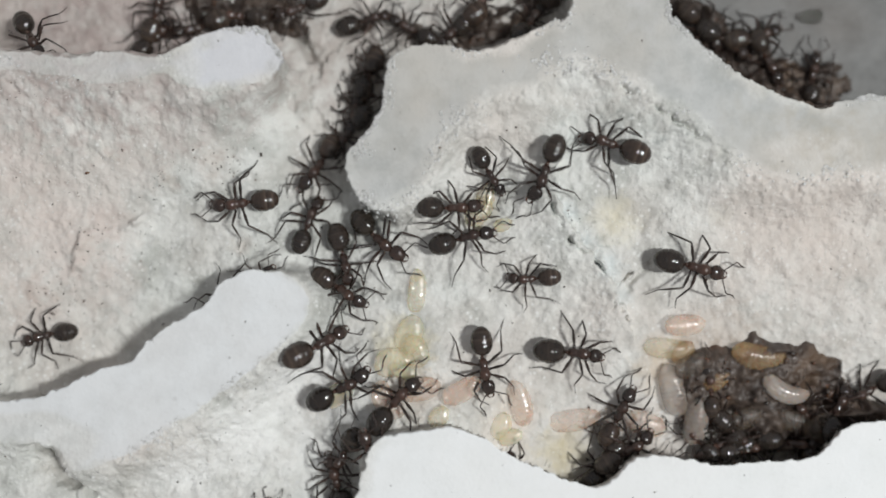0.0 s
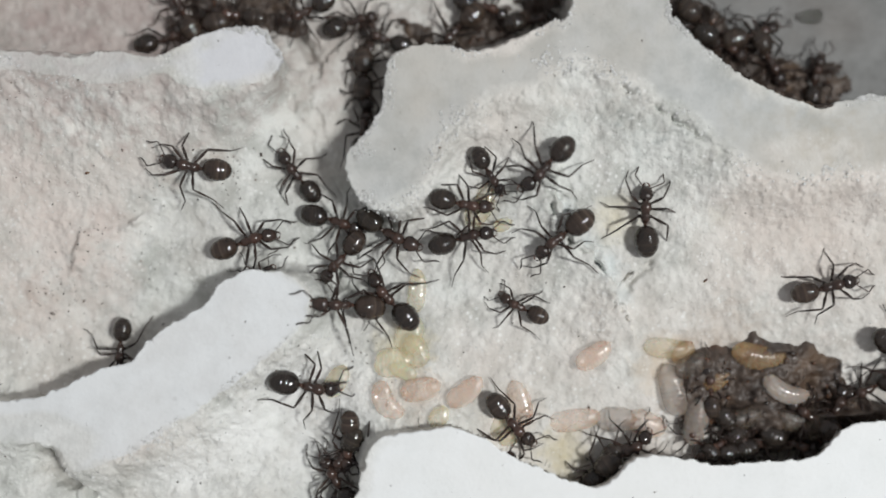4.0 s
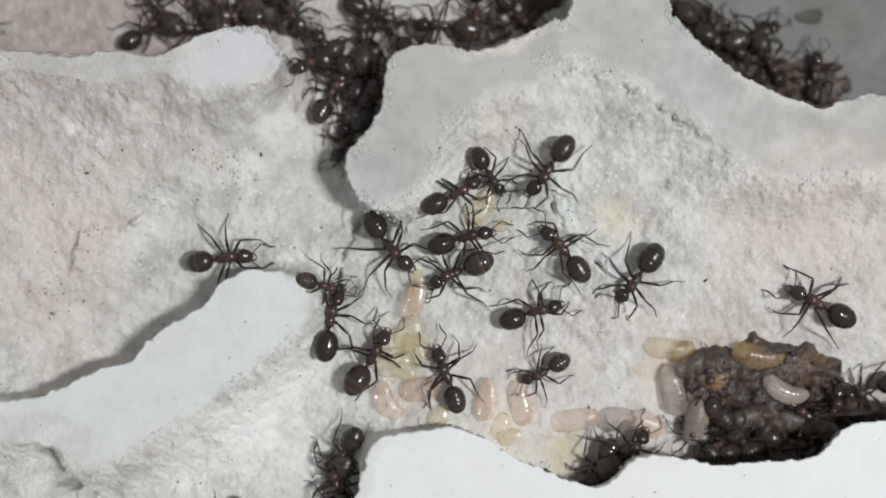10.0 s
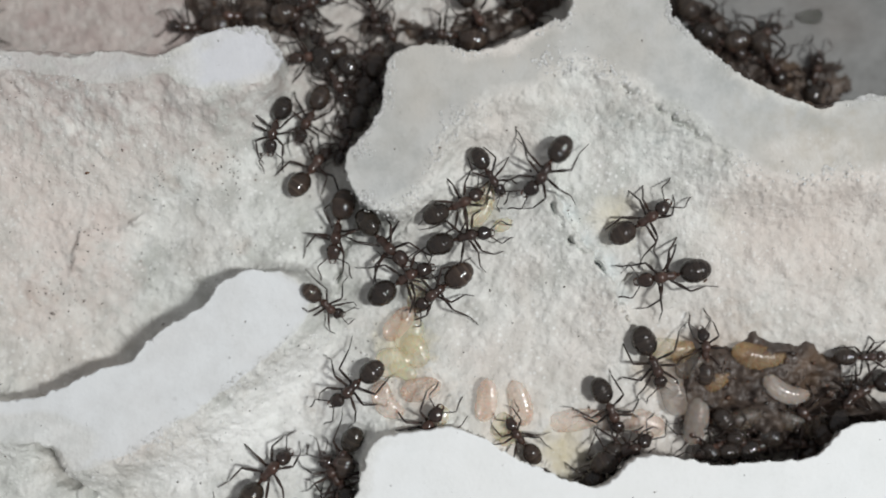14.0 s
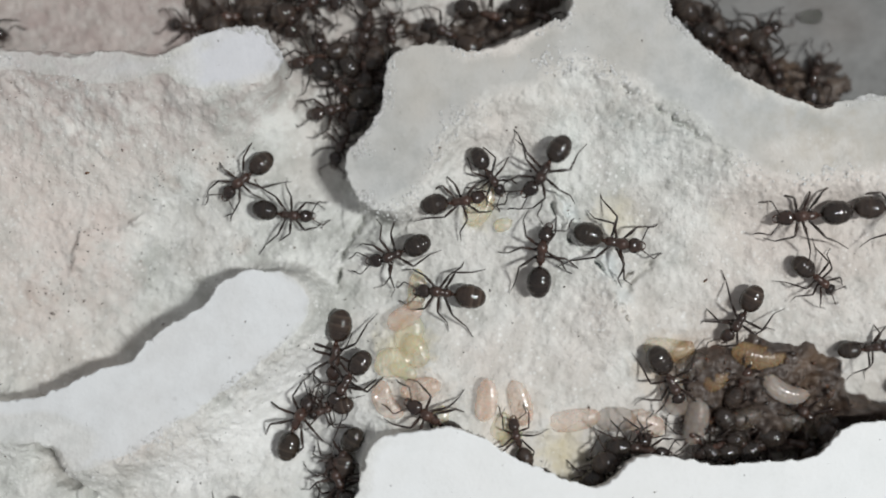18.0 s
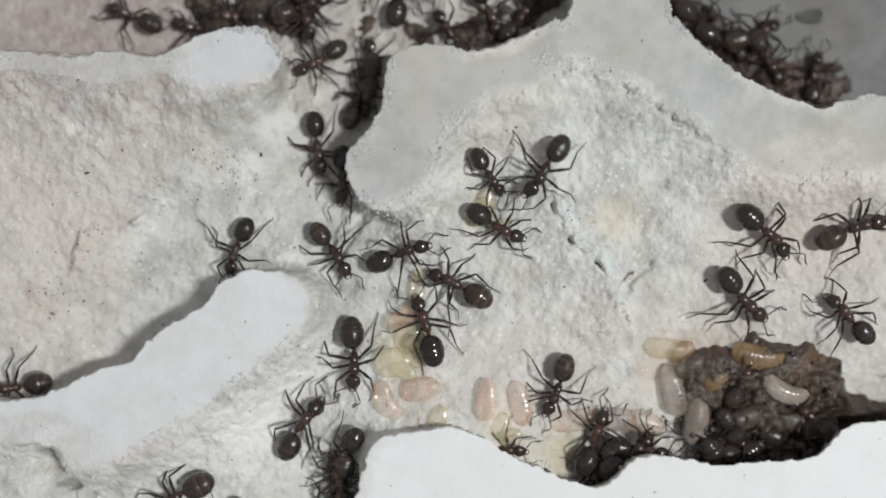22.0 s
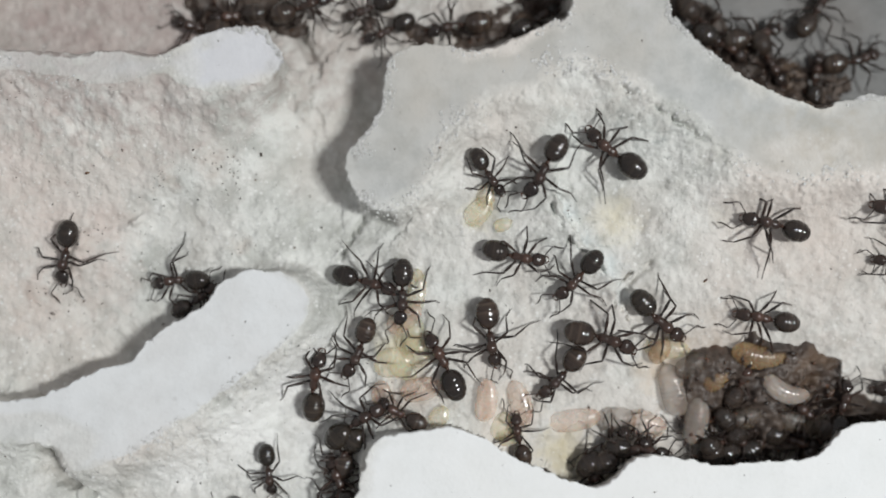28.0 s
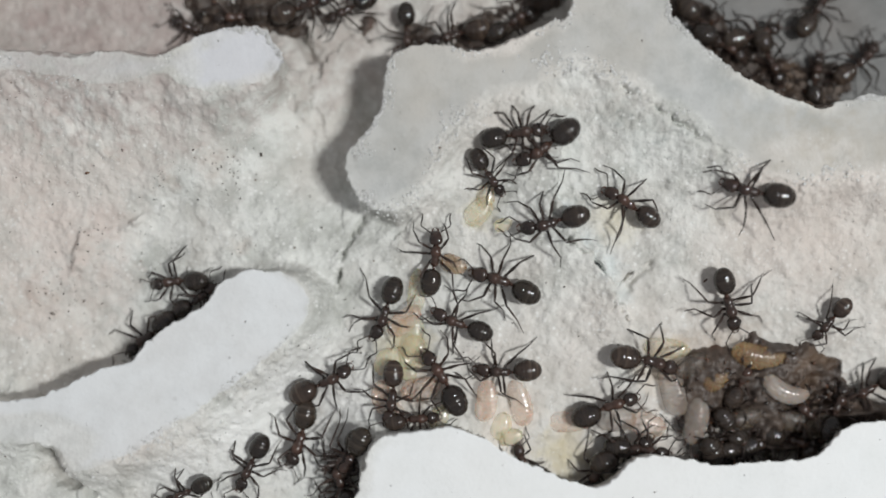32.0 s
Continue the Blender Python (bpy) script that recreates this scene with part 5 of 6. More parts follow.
    crawl(colony[16], [(0, -10.0, -1.3, -75), (1, -10.8, 4.6, 87), (2, -9.5, 6.5, 86), (3, -8.5, 8.9, 85), (6, -8.1, 18.0, 87), (21, -8.2, 19.2, 83), (22, -4.3, 27.2, 74), (23, -2.0, 35.3, 71), (32, -2.0, 35.3, 71)])
    crawl(colony[17], [(0, -12.6, -9.7, 30), (1, -9.7, -9.8, 40), (2, -9.0, -6.4, 61), (3, -12.2, -2.6, 111), (5.5, -7.9, -9.9, -83), (6, -8.4, -13.2, -68), (6.5, -9.3, -17.0, -60), (7, -11.7, -17.7, -144), (7.5, -16.3, -20.9, -140), (8, -21.7, -23.5, -138), (8.5, -15.7, -21.9, 25), (9, -14.4, -19.4, 35), (9.5, -10.5, -12.7, 60), (10, -7.2, -11.0, 60), (11, -7.3, -6.3, 93), (12, -10.7, -1.3, 141), (13, -10.9, 2.1, 107), (14, -10.9, 1.6, -98), (17, -9.9, -5.7, -34), (18, -10.9, -10.3, -96), (19, -11.6, -9.9, -99), (20, -14.3, -12.8, -118), (21, -19.7, -19.1, -130), (22, -27.1, -25.1, -149), (23, -29.7, -30.6, -135), (32, -29.7, -30.6, -135)])
    crawl(colony[18], [(0, -9.9, -13.9, 26), (0.5, -13.0, -15.7, 36), (1, -14.1, -18.5, 45), (1.5, -17.4, -20.3, 60), (2, -17.7, -20.8, 85), (2.5, -16.6, -17.4, 55), (3, -13.4, -14.5, 47), (5.5, -14.5, -12.7, -108), (6, -18.7, -19.9, -117), (6.5, -21.8, -24.4, -125), (7, -21.4, -29.5, -106), (32, -21.4, -29.5, -106)])
    crawl(colony[19], [(0, -4.7, -15.2, 50), (1, -5.1, -11.4, 86), (2, -3.1, -5.3, 86), (3, -4.3, -5.9, 128), (3.5, -6.6, -5.0, 123), (5.5, -2.4, -5.0, 164), (6, -4.2, -5.3, 150), (7, -9.3, -7.7, -160), (8, -12.1, -12.1, -158), (9, -14.1, -14.8, -122), (9.5, -10.2, -10.4, 67), (10, -11.3, -7.2, 80), (11, -12.4, -3.2, 119), (12, -13.2, -3.2, 132), (13, -8.7, -4.5, 54), (14, -3.9, -3.0, 32), (17, 3.4, -5.3, 116), (18, 9.8, -0.5, 85), (18.5, 15.2, 4.7, 46), (19, 21.3, 7.6, 42), (20, 22.4, 6.6, 22), (21, 24.0, 6.0, 0), (22, 32.4, 1.6, -40), (23, 31.9, 0.8, -45), (24, 30.4, -3.8, -71), (25, 23.3, 2.3, -167), (28, 16.6, 9.7, 143), (29, 12.1, 10.6, -178), (30, 10.6, 10.0, -152), (31, 10.0, 9.5, -149), (32, 10.0, 10.0, -144)])
    crawl(colony[20], [(0, 18.1, -16.7, 67), (1, 19.8, -14.8, 56), (2, 19.7, -12.9, 43), (2.5, 20.0, -9.5, 45), (3, 25.2, -5.5, 34), (3.5, 32.5, -4.7, 21), (5, 51.8, -1.9, 10), (32, 51.8, -1.9, 10)])
    crawl(colony[21], [(0, -21.6, -5.1, -161), (1, -16.1, -1.8, -13), (2, -14.5, 0.7, 58), (3, -10.2, 0.6, -65), (6, -12.3, 7.2, 73), (7, -11.6, 2.5, -46), (8, -9.3, 1.1, -26), (9, -3.9, -6.4, -36), (10, 9.3, -6.3, 15), (11, 11.4, -8.0, -26), (12, 7.2, -13.3, -97), (12.5, 12.3, -13.5, -23), (13, 17.0, -13.8, -6), (14, 17.1, -16.3, -66), (17, 20.4, -20.5, -9), (32, 20.4, -20.5, -9)])
    crawl(colony[22], [(0, -7.2, -20.1, 120), (1, -7.2, -20.1, 120), (2, -11.4, -17.3, -171), (3, -8.9, -15.0, -88), (5, -10.4, -24.5, -97), (32, -10.4, -24.5, -97)])
    crawl(colony[23], [(0, -18.5, -27.9, 72), (2, -18.8, -25.1, 64), (3, -19.8, -24.8, -153), (4, -21.1, -30.9, -127), (32, -21.1, -30.9, -127)])
    crawl(colony[24], [(0, -0.5, -21.4, 99), (6, -0.5, -21.4, 99), (7, -1.0, -18.9, 96), (8, 0.1, -16.3, 113), (9, 0.7, -14.0, 119), (10, 0.4, -12.8, 116), (11, -0.2, -9.2, 128), (12, -2.1, -9.4, 170), (13, -3.5, -10.8, -160), (14, -9.0, -13.8, -135), (17, -5.1, -8.3, -33), (18, -9.8, -13.4, -120), (19, -11.9, -23.1, -120), (20, -14.9, -25.8, -155), (20.8, -17.5, -30.8, -130), (32, -17.5, -30.8, -130)])
    crawl(colony[25], [(0, 7.6, -22.5, 116), (7, 7.6, -22.5, 116), (8, 6.4, -19.5, 134), (9, 7.4, -19.6, 153), (9.5, 8.3, -22.3, 145), (32, 8.3, -22.3, 145)])
    crawl(colony[26], [(0, 0.7, -21.1, 67), (10, 0.7, -21.1, 67), (11, 1.0, -18.9, 70), (12, -1.0, -18.2, 42), (13, -0.7, -18.2, 40), (14, -1.6, -17.8, 53), (17, -2.0, -18.4, 96), (18, -1.4, -16.7, 143), (19, -1.7, -15.5, 119), (20, -0.2, -13.7, 72), (21, -1.8, -8.4, 116), (22, -1.7, -7.7, 109), (23, -0.7, -10.0, 123), (24, 0.1, -10.3, 117), (25, -0.6, -7.7, 124), (28, 0.0, -11.2, 119), (29, -0.3, -11.9, 115), (30, 0.0, -12.0, 105), (31, -0.8, -11.3, 114), (32, -0.1, -12.8, 124)])
    crawl(colony[27], [(0, -18.5, -2.9, 24), (9, -18.5, -2.9, 24), (10, -12.2, -3.5, -20), (11, -13.7, -1.5, 33), (12, -15.2, -1.8, 162), (13, -22.0, -4.0, 49), (14, -11.9, -5.2, -46), (17, -9.1, -5.6, 145), (19, -14.3, -27.1, -120), (20, -15.3, -31.2, -110), (32, -15.3, -31.2, -110)])
    crawl(colony[28], [(0, -13.3, 32.4, -89), (11.6, -13.3, 32.4, -89), (12.5, -14.4, 18.8, -120), (14, -17.3, 12.1, -103), (17, -16.2, 3.5, -12), (18, -16.1, 3.5, -6), (19, -16.0, 2.5, -39), (20, -17.9, 1.9, -49), (21, -17.4, 0.5, -49), (22, -21.1, 0.0, -109), (23, -25.1, -0.3, -145), (24, -24.8, -0.1, -124), (25, -24.8, 0.2, -121), (28, -27.3, -3.2, -173), (30, -27.4, -3.2, -174), (32, -27.4, -3.3, -173)])
    crawl(colony[29], [(0, 27.4, -14.0, 96), (13, 27.4, -14.0, 96), (14, 26.8, -10.5, 91), (16, 30.9, -13.2, 65), (32, 30.9, -13.2, 65)])
    crawl(colony[30], [(0, 52.3, -11.6, -0), (13, 52.3, -11.6, -0), (14, 43.3, -11.1, 5), (17, 43.6, -10.1, 31), (18, 43.7, -10.1, 13), (19, 45.8, -8.7, 15), (20, 53.3, -8.0, 0), (32, 53.3, -8.0, 0)])
    crawl(colony[31], [(0, 50.4, -1.3, 165), (15, 50.4, -1.3, 165), (16.4, 41.7, -1.0, 166), (17, 31.3, -4.1, -97), (18, 30.3, -6.9, -122), (19, 27.3, -8.1, -154), (19.5, 21.3, -8.5, 179), (20, 14.6, -10.8, -135), (21, 12.0, -13.4, -104), (22, 11.6, -14.3, -113), (23, 11.6, -14.2, -82), (24, 11.7, -14.2, -61), (25, 11.6, -13.8, -63), (28, 11.9, -13.0, -134), (29, 12.2, -12.5, -137), (30, 12.3, -12.6, -134), (31, 11.0, -12.0, 173), (32, 6.0, -12.4, 176)])
    crawl(colony[32], [(0, 51.8, -1.9, 169), (15.5, 51.8, -1.9, 169), (17, 44.6, -1.6, 162), (18, 37.8, -3.0, -39), (19, 41.9, -7.3, -46), (20, 52.8, -11.0, -18), (32, 52.8, -11.0, -18)])
    crawl(colony[33], [(0, -19.6, -31.0, 99), (13, -19.6, -31.0, 70), (14, -18.1, -23.1, 47), (17, -14.9, -17.9, 62), (18, -14.9, -17.6, 64), (19, -15.0, -17.4, 67), (20, -15.3, -17.7, 65), (21, -15.0, -17.8, 68), (22, -14.4, -17.8, 54), (23, -13.8, -17.5, 53), (24, -14.4, -17.4, 66), (25, -14.2, -16.8, 60), (28, -13.0, -13.2, 80), (29, -13.0, -13.5, 78), (30, -12.3, -14.5, 61), (31, -11.0, -13.9, 45), (32, -14.6, -19.4, -109)])
    crawl(colony[34], [(0, -8.9, 32.3, -101), (17.6, -8.9, 32.3, -101), (18.5, -11.6, 20.4, -152), (20, -16.0, 13.4, -108), (21, -16.3, 13.6, -132), (22, -13.1, 10.7, -81), (23, -14.2, 12.0, -85), (23.5, -15.9, 3.3, -92), (24, -14.9, -0.1, -90), (25, -10.0, -2.0, -22), (28, -7.5, -3.4, -14), (29, -1.3, 1.1, 26), (30, 1.1, 4.8, 45), (31, 2.2, 7.1, 47), (32, 7.4, 11.4, 13)])
    crawl(colony[35], [(0, -6.5, 32.4, -101), (17.5, -6.5, 32.4, -101), (18.5, -9.1, 16.1, -105), (20, -15.0, 9.4, -130), (21, -14.5, 5.9, -92), (22, -11.0, -0.4, -55), (23, -8.8, -5.7, -45), (24, -6.6, -5.4, -20), (25, -7.9, -9.1, -43), (28, -8.6, -10.5, -114), (29, -9.8, -12.8, -112), (30, -3.9, -13.0, -50), (31, -6.0, -14.3, 55), (32, -5.1, -15.0, -97)])
    crawl(colony[36], [(0, -13.3, 32.4, -89), (16.8, -13.3, 32.4, -89), (17.7, -10.5, 17.6, -83), (18.3, -12.0, 11.6, 120), (19, -13.7, 5.8, -66), (20, -12.5, 3.6, -80), (21, -12.1, 1.6, -104), (21.5, -11.1, -6.2, -77), (22, -9.0, -11.3, -89), (23, -7.2, -11.6, -68), (24, -11.6, -15.9, -140), (25, -8.2, -16.7, -103), (28, -8.2, -17.1, 34), (29, -3.8, -16.8, 24), (30, -8.4, -20.5, -120), (32, -9.3, -21.0, -123)])
    crawl(colony[37], [(0, -10.6, 32.3, -79), (20, -10.6, 32.3, -79), (20.9, -8.5, 18.6, -90), (21.7, -10.5, 8.9, -97), (23, -9.9, 1.2, -57), (24, -5.0, -0.3, 9), (25, -1.2, 0.8, -21), (28, 13.5, -2.9, -132), (29, 15.0, -3.9, -107), (30, 10.5, -9.1, -138), (31, 5.2, -9.4, -175), (32, 1.5, -7.5, 158)])
    crawl(colony[38], [(0, 50.9, -1.9, 11), (18.5, 50.9, -1.9, 11), (20, 41.4, -3.2, -3), (21, 40.9, 2.0, 46), (22, 41.3, 2.2, 18), (23, 37.4, -2.1, -96), (24, 36.5, -5.6, -103), (25, 31.5, -6.1, -151), (28, 16.3, -9.0, -18), (29, 19.5, -11.8, -29), (30, 19.4, -10.8, -21), (31, 20.5, -11.1, -15), (32, 20.8, -11.3, -15)])
    crawl(colony[39], [(0, 52.7, -11.6, 162), (19.5, 52.7, -11.6, 162), (21, 41.9, -8.4, 114), (22, 40.9, -6.7, 131), (23, 41.1, -6.7, 128), (24, 40.4, -6.9, 144), (25, 41.3, -6.3, 125), (28, 32.5, -7.0, 167), (29, 26.9, -2.5, 128), (30, 26.3, -1.9, 111), (31, 19.5, 3.0, 132), (32, 18.4, 4.6, 145)])
    crawl(colony[40], [(0, 17.2, -21.9, 45), (20, 17.2, -21.9, 45), (22, 15.5, -19.2, 70), (25, 15.8, -18.7, 77), (28, 16.9, -20.3, 39), (30, 17.5, -19.7, 30), (31, 15.0, -16.7, 29), (32, 17.1, -16.0, 20)])
    crawl(colony[41], [(0, -3.8, -24.5, 94), (22.5, -3.8, -24.5, 94), (24, -4.5, -17.8, 84), (25, -2.8, -15.0, 83), (28, -4.3, -16.5, 152), (29, -1.0, -16.6, 21), (30, -2.4, -15.3, 112), (31, -2.1, -18.0, 20), (32, -2.7, -17.0, 6)])
    crawl(colony[42], [(0, -48.8, -14.8, 5), (22.5, -48.8, -14.8, 5), (23.5, -40.8, -14.7, 13), (24.3, -33.3, -11.2, 27), (25, -31.0, -9.3, -142), (28, -25.1, -5.1, 36), (32, -25.1, -5.1, 36)])
    crawl(colony[43], [(0, -17.8, -31.5, 81), (23.5, -17.8, -31.5, 81), (25, -19.5, -25.3, -122), (28, -17.8, -22.9, -82), (29, -18.8, -24.3, -81), (30, -21.5, -25.6, -110), (31, -23.9, -29.6, -128), (32, -26.2, -24.7, -154)])
    crawl(colony[44], [(0, -14.8, -31.0, 111), (27, -14.8, -31.0, 111), (29, -23.9, -25.6, -128), (30, -17.0, -19.2, -116), (31, -19.2, -20.5, -110), (32, -19.7, -22.2, -115)])
    crawl(colony[45], [(0, 52.1, 1.8, 162), (23, 52.1, 1.8, 162), (25, 44.4, 1.8, 162), (28, 32.8, 2.5, 167), (29, 32.6, 3.0, 169), (30, 32.0, 3.1, 163), (31, 31.4, 1.1, 177), (31.5, 30.2, -3.8, -110), (32, 28.7, -5.2, -71)])
    crawl(colony[46], [(0, 51.6, 4.0, -180), (26, 51.6, 4.0, -180), (28, 45.6, 4.0, -180), (29, 42.2, 4.3, 176), (30, 39.5, 4.6, -177), (31, 35.9, 4.6, 177), (32, 30.2, 5.6, 168)])
    crawl(colony[47], [(0, 52.3, -1.9, 168), (26, 52.3, -1.9, 168), (28, 45.7, -1.3, 171), (29, 41.6, -0.3, 156), (30, 42.2, -0.1, 140), (31, 42.0, -3.0, 158), (32, 39.4, -7.3, -128)])
    crawl(colony[48], [(0, -10.4, 32.3, -112), (22, -10.4, 32.3, -112), (23, -11.6, 20.3, -129), (24.5, -15.1, 12.4, -98), (25, -14.5, 7.5, -87), (25.5, -18.8, 5.1, -152), (27.5, -36.3, 5.4, -173), (28, -38.3, -0.7, -105), (28.5, -43.0, -9.4, -130), (29, -44.9, -11.3, -128), (30, -42.5, -13.4, -58), (31, -36.9, -13.0, -145), (32, -30.5, -9.1, -145)])
    crawl(colony[49], [(0, 26.1, -19.6, 134), (20, 26.1, -19.6, 134), (32, 25.9, -19.4, 135)])
    crawl(colony[50], [(0, -41.3, 20.9, -54), (1, -41.6, 19.2, -51), (1.6, -52.0, 22.7, -178), (19, -48.8, 23.6, -10), (20, -39.6, 20.9, -56), (21, -44.7, 24.6, 160), (22, -33.1, 24.7, 160), (23, -27.9, 31.9, 63), (32, -27.9, 31.9, 63)])
    crawl(colony[51], [(0, -30.2, 22.3, 50), (2.9, -29.8, 22.0, 2), (4.93, -29.0, 22.5, 43), (6.34, -30.8, 23.1, 47), (8.57, -32.5, 23.2, 25), (11.42, -29.7, 23.3, 55), (12.2, -22.9, 25.1, 10), (13, -14.4, 25.5, 20), (32, -14.4, 25.5, 20)])
    crawl(colony[52], [(0, -26.1, 23.3, 195), (2.62, -26.3, 23.4, 190), (3.9, -26.4, 23.3, 187), (6.46, -26.0, 23.3, 186), (8.3, -26.2, 23.3, 182), (10.85, -26.1, 23.3, 177), (13.75, -26.5, 23.4, 178), (16.6, -26.3, 23.3, 179), (18.37, -26.4, 23.5, 174), (19.83, -26.2, 23.3, 171), (21.12, -26.0, 23.4, 170), (22.75, -26.2, 23.3, 170), (24.71, -26.5, 23.3, 165), (26.8, -26.1, 23.5, 167), (29.71, -26.2, 23.3, 163), (31.69, -26.4, 23.3, 161), (32, -26.4, 23.3, 161)])
    crawl(colony[53], [(0, -21.7, 24.6, 175), (2.02, -22.0, 24.6, 175), (3.74, -22.1, 24.7, 173), (6.72, -21.8, 24.6, 173), (8.53, -22.3, 24.7, 176), (11.29, -22.1, 24.6, 179), (13.74, -21.9, 24.6, 178), (16.21, -22.1, 24.7, 180), (18.65, -22.1, 24.5, 182), (20.9, -22.3, 24.6, 179), (23.31, -22.0, 24.6, 181), (25.94, -22.1, 24.6, 183), (28.63, -22.1, 24.6, 187), (31.07, -21.7, 24.5, 187), (32, -21.7, 24.5, 187)])
    crawl(colony[54], [(0, -30.2, 25.2, 74), (2.06, -28.2, 25.4, 97), (3.57, -27.8, 25.6, 113), (5.53, -28.4, 25.3, 127), (8.02, -30.7, 26.3, 121), (10.39, -30.0, 25.4, 134), (12.2, -22.9, 25.1, 10), (13, -14.4, 25.5, 20), (32, -14.4, 25.5, 20)])
    crawl(colony[55], [(0, -15.2, 25.2, 203), (2.8, -16.1, 24.8, 176), (4.53, -13.8, 24.8, 222), (7.37, -15.3, 25.0, 270), (9.47, -16.0, 25.0, 318), (11.55, -16.5, 24.7, 280), (13.87, -15.9, 25.0, 309), (16.56, -17.5, 24.7, 286), (19.44, -14.5, 25.0, 263), (20.92, -13.8, 24.9, 274), (22.98, -15.1, 24.5, 298), (24.39, -14.6, 24.9, 301), (25.4, -13.4, 32.9, 80), (32, -13.4, 32.9, 80)])
    crawl(colony[56], [(0, -7.8, 24.2, 18), (2.84, -9.0, 24.6, 53), (4.39, -9.3, 23.9, 10), (7.1, -7.8, 24.6, -11), (9.71, -7.0, 25.0, -14), (11.89, -8.6, 24.7, -48), (14.15, -7.4, 25.2, -75), (16.82, -7.4, 24.2, -123), (19.5, -6.8, 32.8, 80), (20.8, -8.0, 32.7, 250), (23.53, -7.8, 25.1, -109), (26.38, -9.9, 24.2, -117), (27.87, -8.1, 25.2, -156), (29.75, -10.2, 25.1, -149), (32, -10.2, 25.1, -149)])
    crawl(colony[57], [(0, -3.5, 23.2, 153), (1.77, -4.6, 22.6, 197), (3.64, -6.7, 22.3, 162), (5.98, -5.0, 22.0, 168), (8.29, -5.9, 22.6, 143), (10.84, -4.9, 23.3, 116), (12.71, -4.1, 23.1, 138), (15.09, -6.6, 22.3, 97), (16.52, -4.6, 23.1, 135), (18.58, -5.7, 22.2, 88), (19.5, -3.2, 32.8, 80), (20.8, -4.4, 32.8, 250), (23.51, -6.0, 23.3, 180), (25.91, -3.8, 23.2, 193), (27.75, -6.0, 22.9, 204), (29.57, -5.4, 23.2, 237), (31.94, -3.8, 22.7, 272), (32, -3.8, 22.7, 272)])
    crawl(colony[58], [(0, 1.3, 23.1, 224), (1.91, -0.6, 23.9, 194), (3.18, 2.4, 23.4, 220), (4.38, 0.8, 22.6, 232), (6.36, 0.8, 23.9, 198), (7.84, 0.5, 23.4, 236), (9.32, 0.0, 23.6, 202), (11.03, -0.1, 23.2, 155), (13.9, 0.5, 22.5, 174), (16.31, 0.8, 22.5, 136), (18.71, 0.2, 23.0, 159), (20.21, -0.2, 24.0, 132), (21.55, 0.6, 22.5, 118), (23.31, 0.8, 23.6, 141), (25.8, -0.3, 23.6, 159), (28.69, 1.5, 23.4, 206), (29.9, -0.7, 22.8, 197), (31.19, 1.1, 22.5, 199), (32, 1.1, 22.5, 199)])
    crawl(colony[59], [(0, 3.6, 25.5, 50), (2.08, 6.8, 25.5, 24), (3.37, 4.7, 25.5, -0), (5.31, 4.4, 25.5, -46), (8.26, 3.9, 24.8, -56), (10.41, 3.5, 25.0, -95), (12.59, 6.7, 24.6, -60), (14.18, 3.3, 24.7, -61), (16.4, 4.7, 24.6, -39), (19.25, 4.4, 24.9, -6), (20.85, 3.7, 25.1, -47), (23.44, 6.3, 25.0, -84), (25.4, 7.5, 32.9, 80), (32, 7.5, 32.9, 80)])
    crawl(colony[60], [(0, 9.1, 23.7, 56), (2.92, 10.2, 23.9, 32), (5.58, 8.8, 24.8, -11), (7.09, 8.4, 23.9, -33), (8.4, 10.3, 24.2, -80), (9.69, 7.9, 24.4, -44), (12.6, 9.7, 24.7, -51), (14.45, 8.6, 25.0, -42), (17.14, 10.2, 25.0, -39), (18.65, 10.1, 24.3, 4), (21.28, 7.8, 24.5, 46), (23.31, 9.0, 24.3, 73), (26.19, 9.4, 23.5, 82), (27.58, 10.5, 24.4, 37), (30.54, 7.5, 24.0, 36), (32, 7.5, 24.0, 36)])
    crawl(colony[61], [(0, -8.2, 17.5, 246), (1.8, -8.0, 17.4, 265), (3.66, -8.2, 17.5, 274), (6.42, -7.7, 17.1, 251), (8.14, -7.8, 17.3, 237), (9.89, -8.4, 17.0, 271), (11.69, -7.8, 17.4, 262), (14.49, -7.9, 17.0, 250), (16, -8.1, 17.2, 242), (18.09, -8.2, 17.7, 247), (20.16, -8.1, 17.1, 251), (23.13, -7.8, 16.8, 263), (24.6, -8.1, 17.3, 255), (25.1, -6.8, 25.3, 70), (25.6, -5.6, 33.4, 60), (32, -5.6, 33.4, 60)])
    crawl(colony[62], [(0, -7.6, 19.0, 75), (2.39, -7.5, 19.3, 71), (4.01, -8.0, 19.4, 83), (6.65, -7.4, 19.5, 97), (8.56, -7.4, 19.7, 90), (11.06, -7.2, 18.9, 88), (13.82, -7.4, 19.2, 68), (16.1, -7.3, 19.5, 99), (18.41, -7.7, 19.8, 76), (20.18, -7.5, 18.9, 96), (22.6, -7.7, 19.7, 88), (24.7, -7.6, 19.3, 80), (25.2, -5.9, 26.4, 70), (25.7, -4.1, 33.4, 60), (32, -4.1, 33.4, 60)])
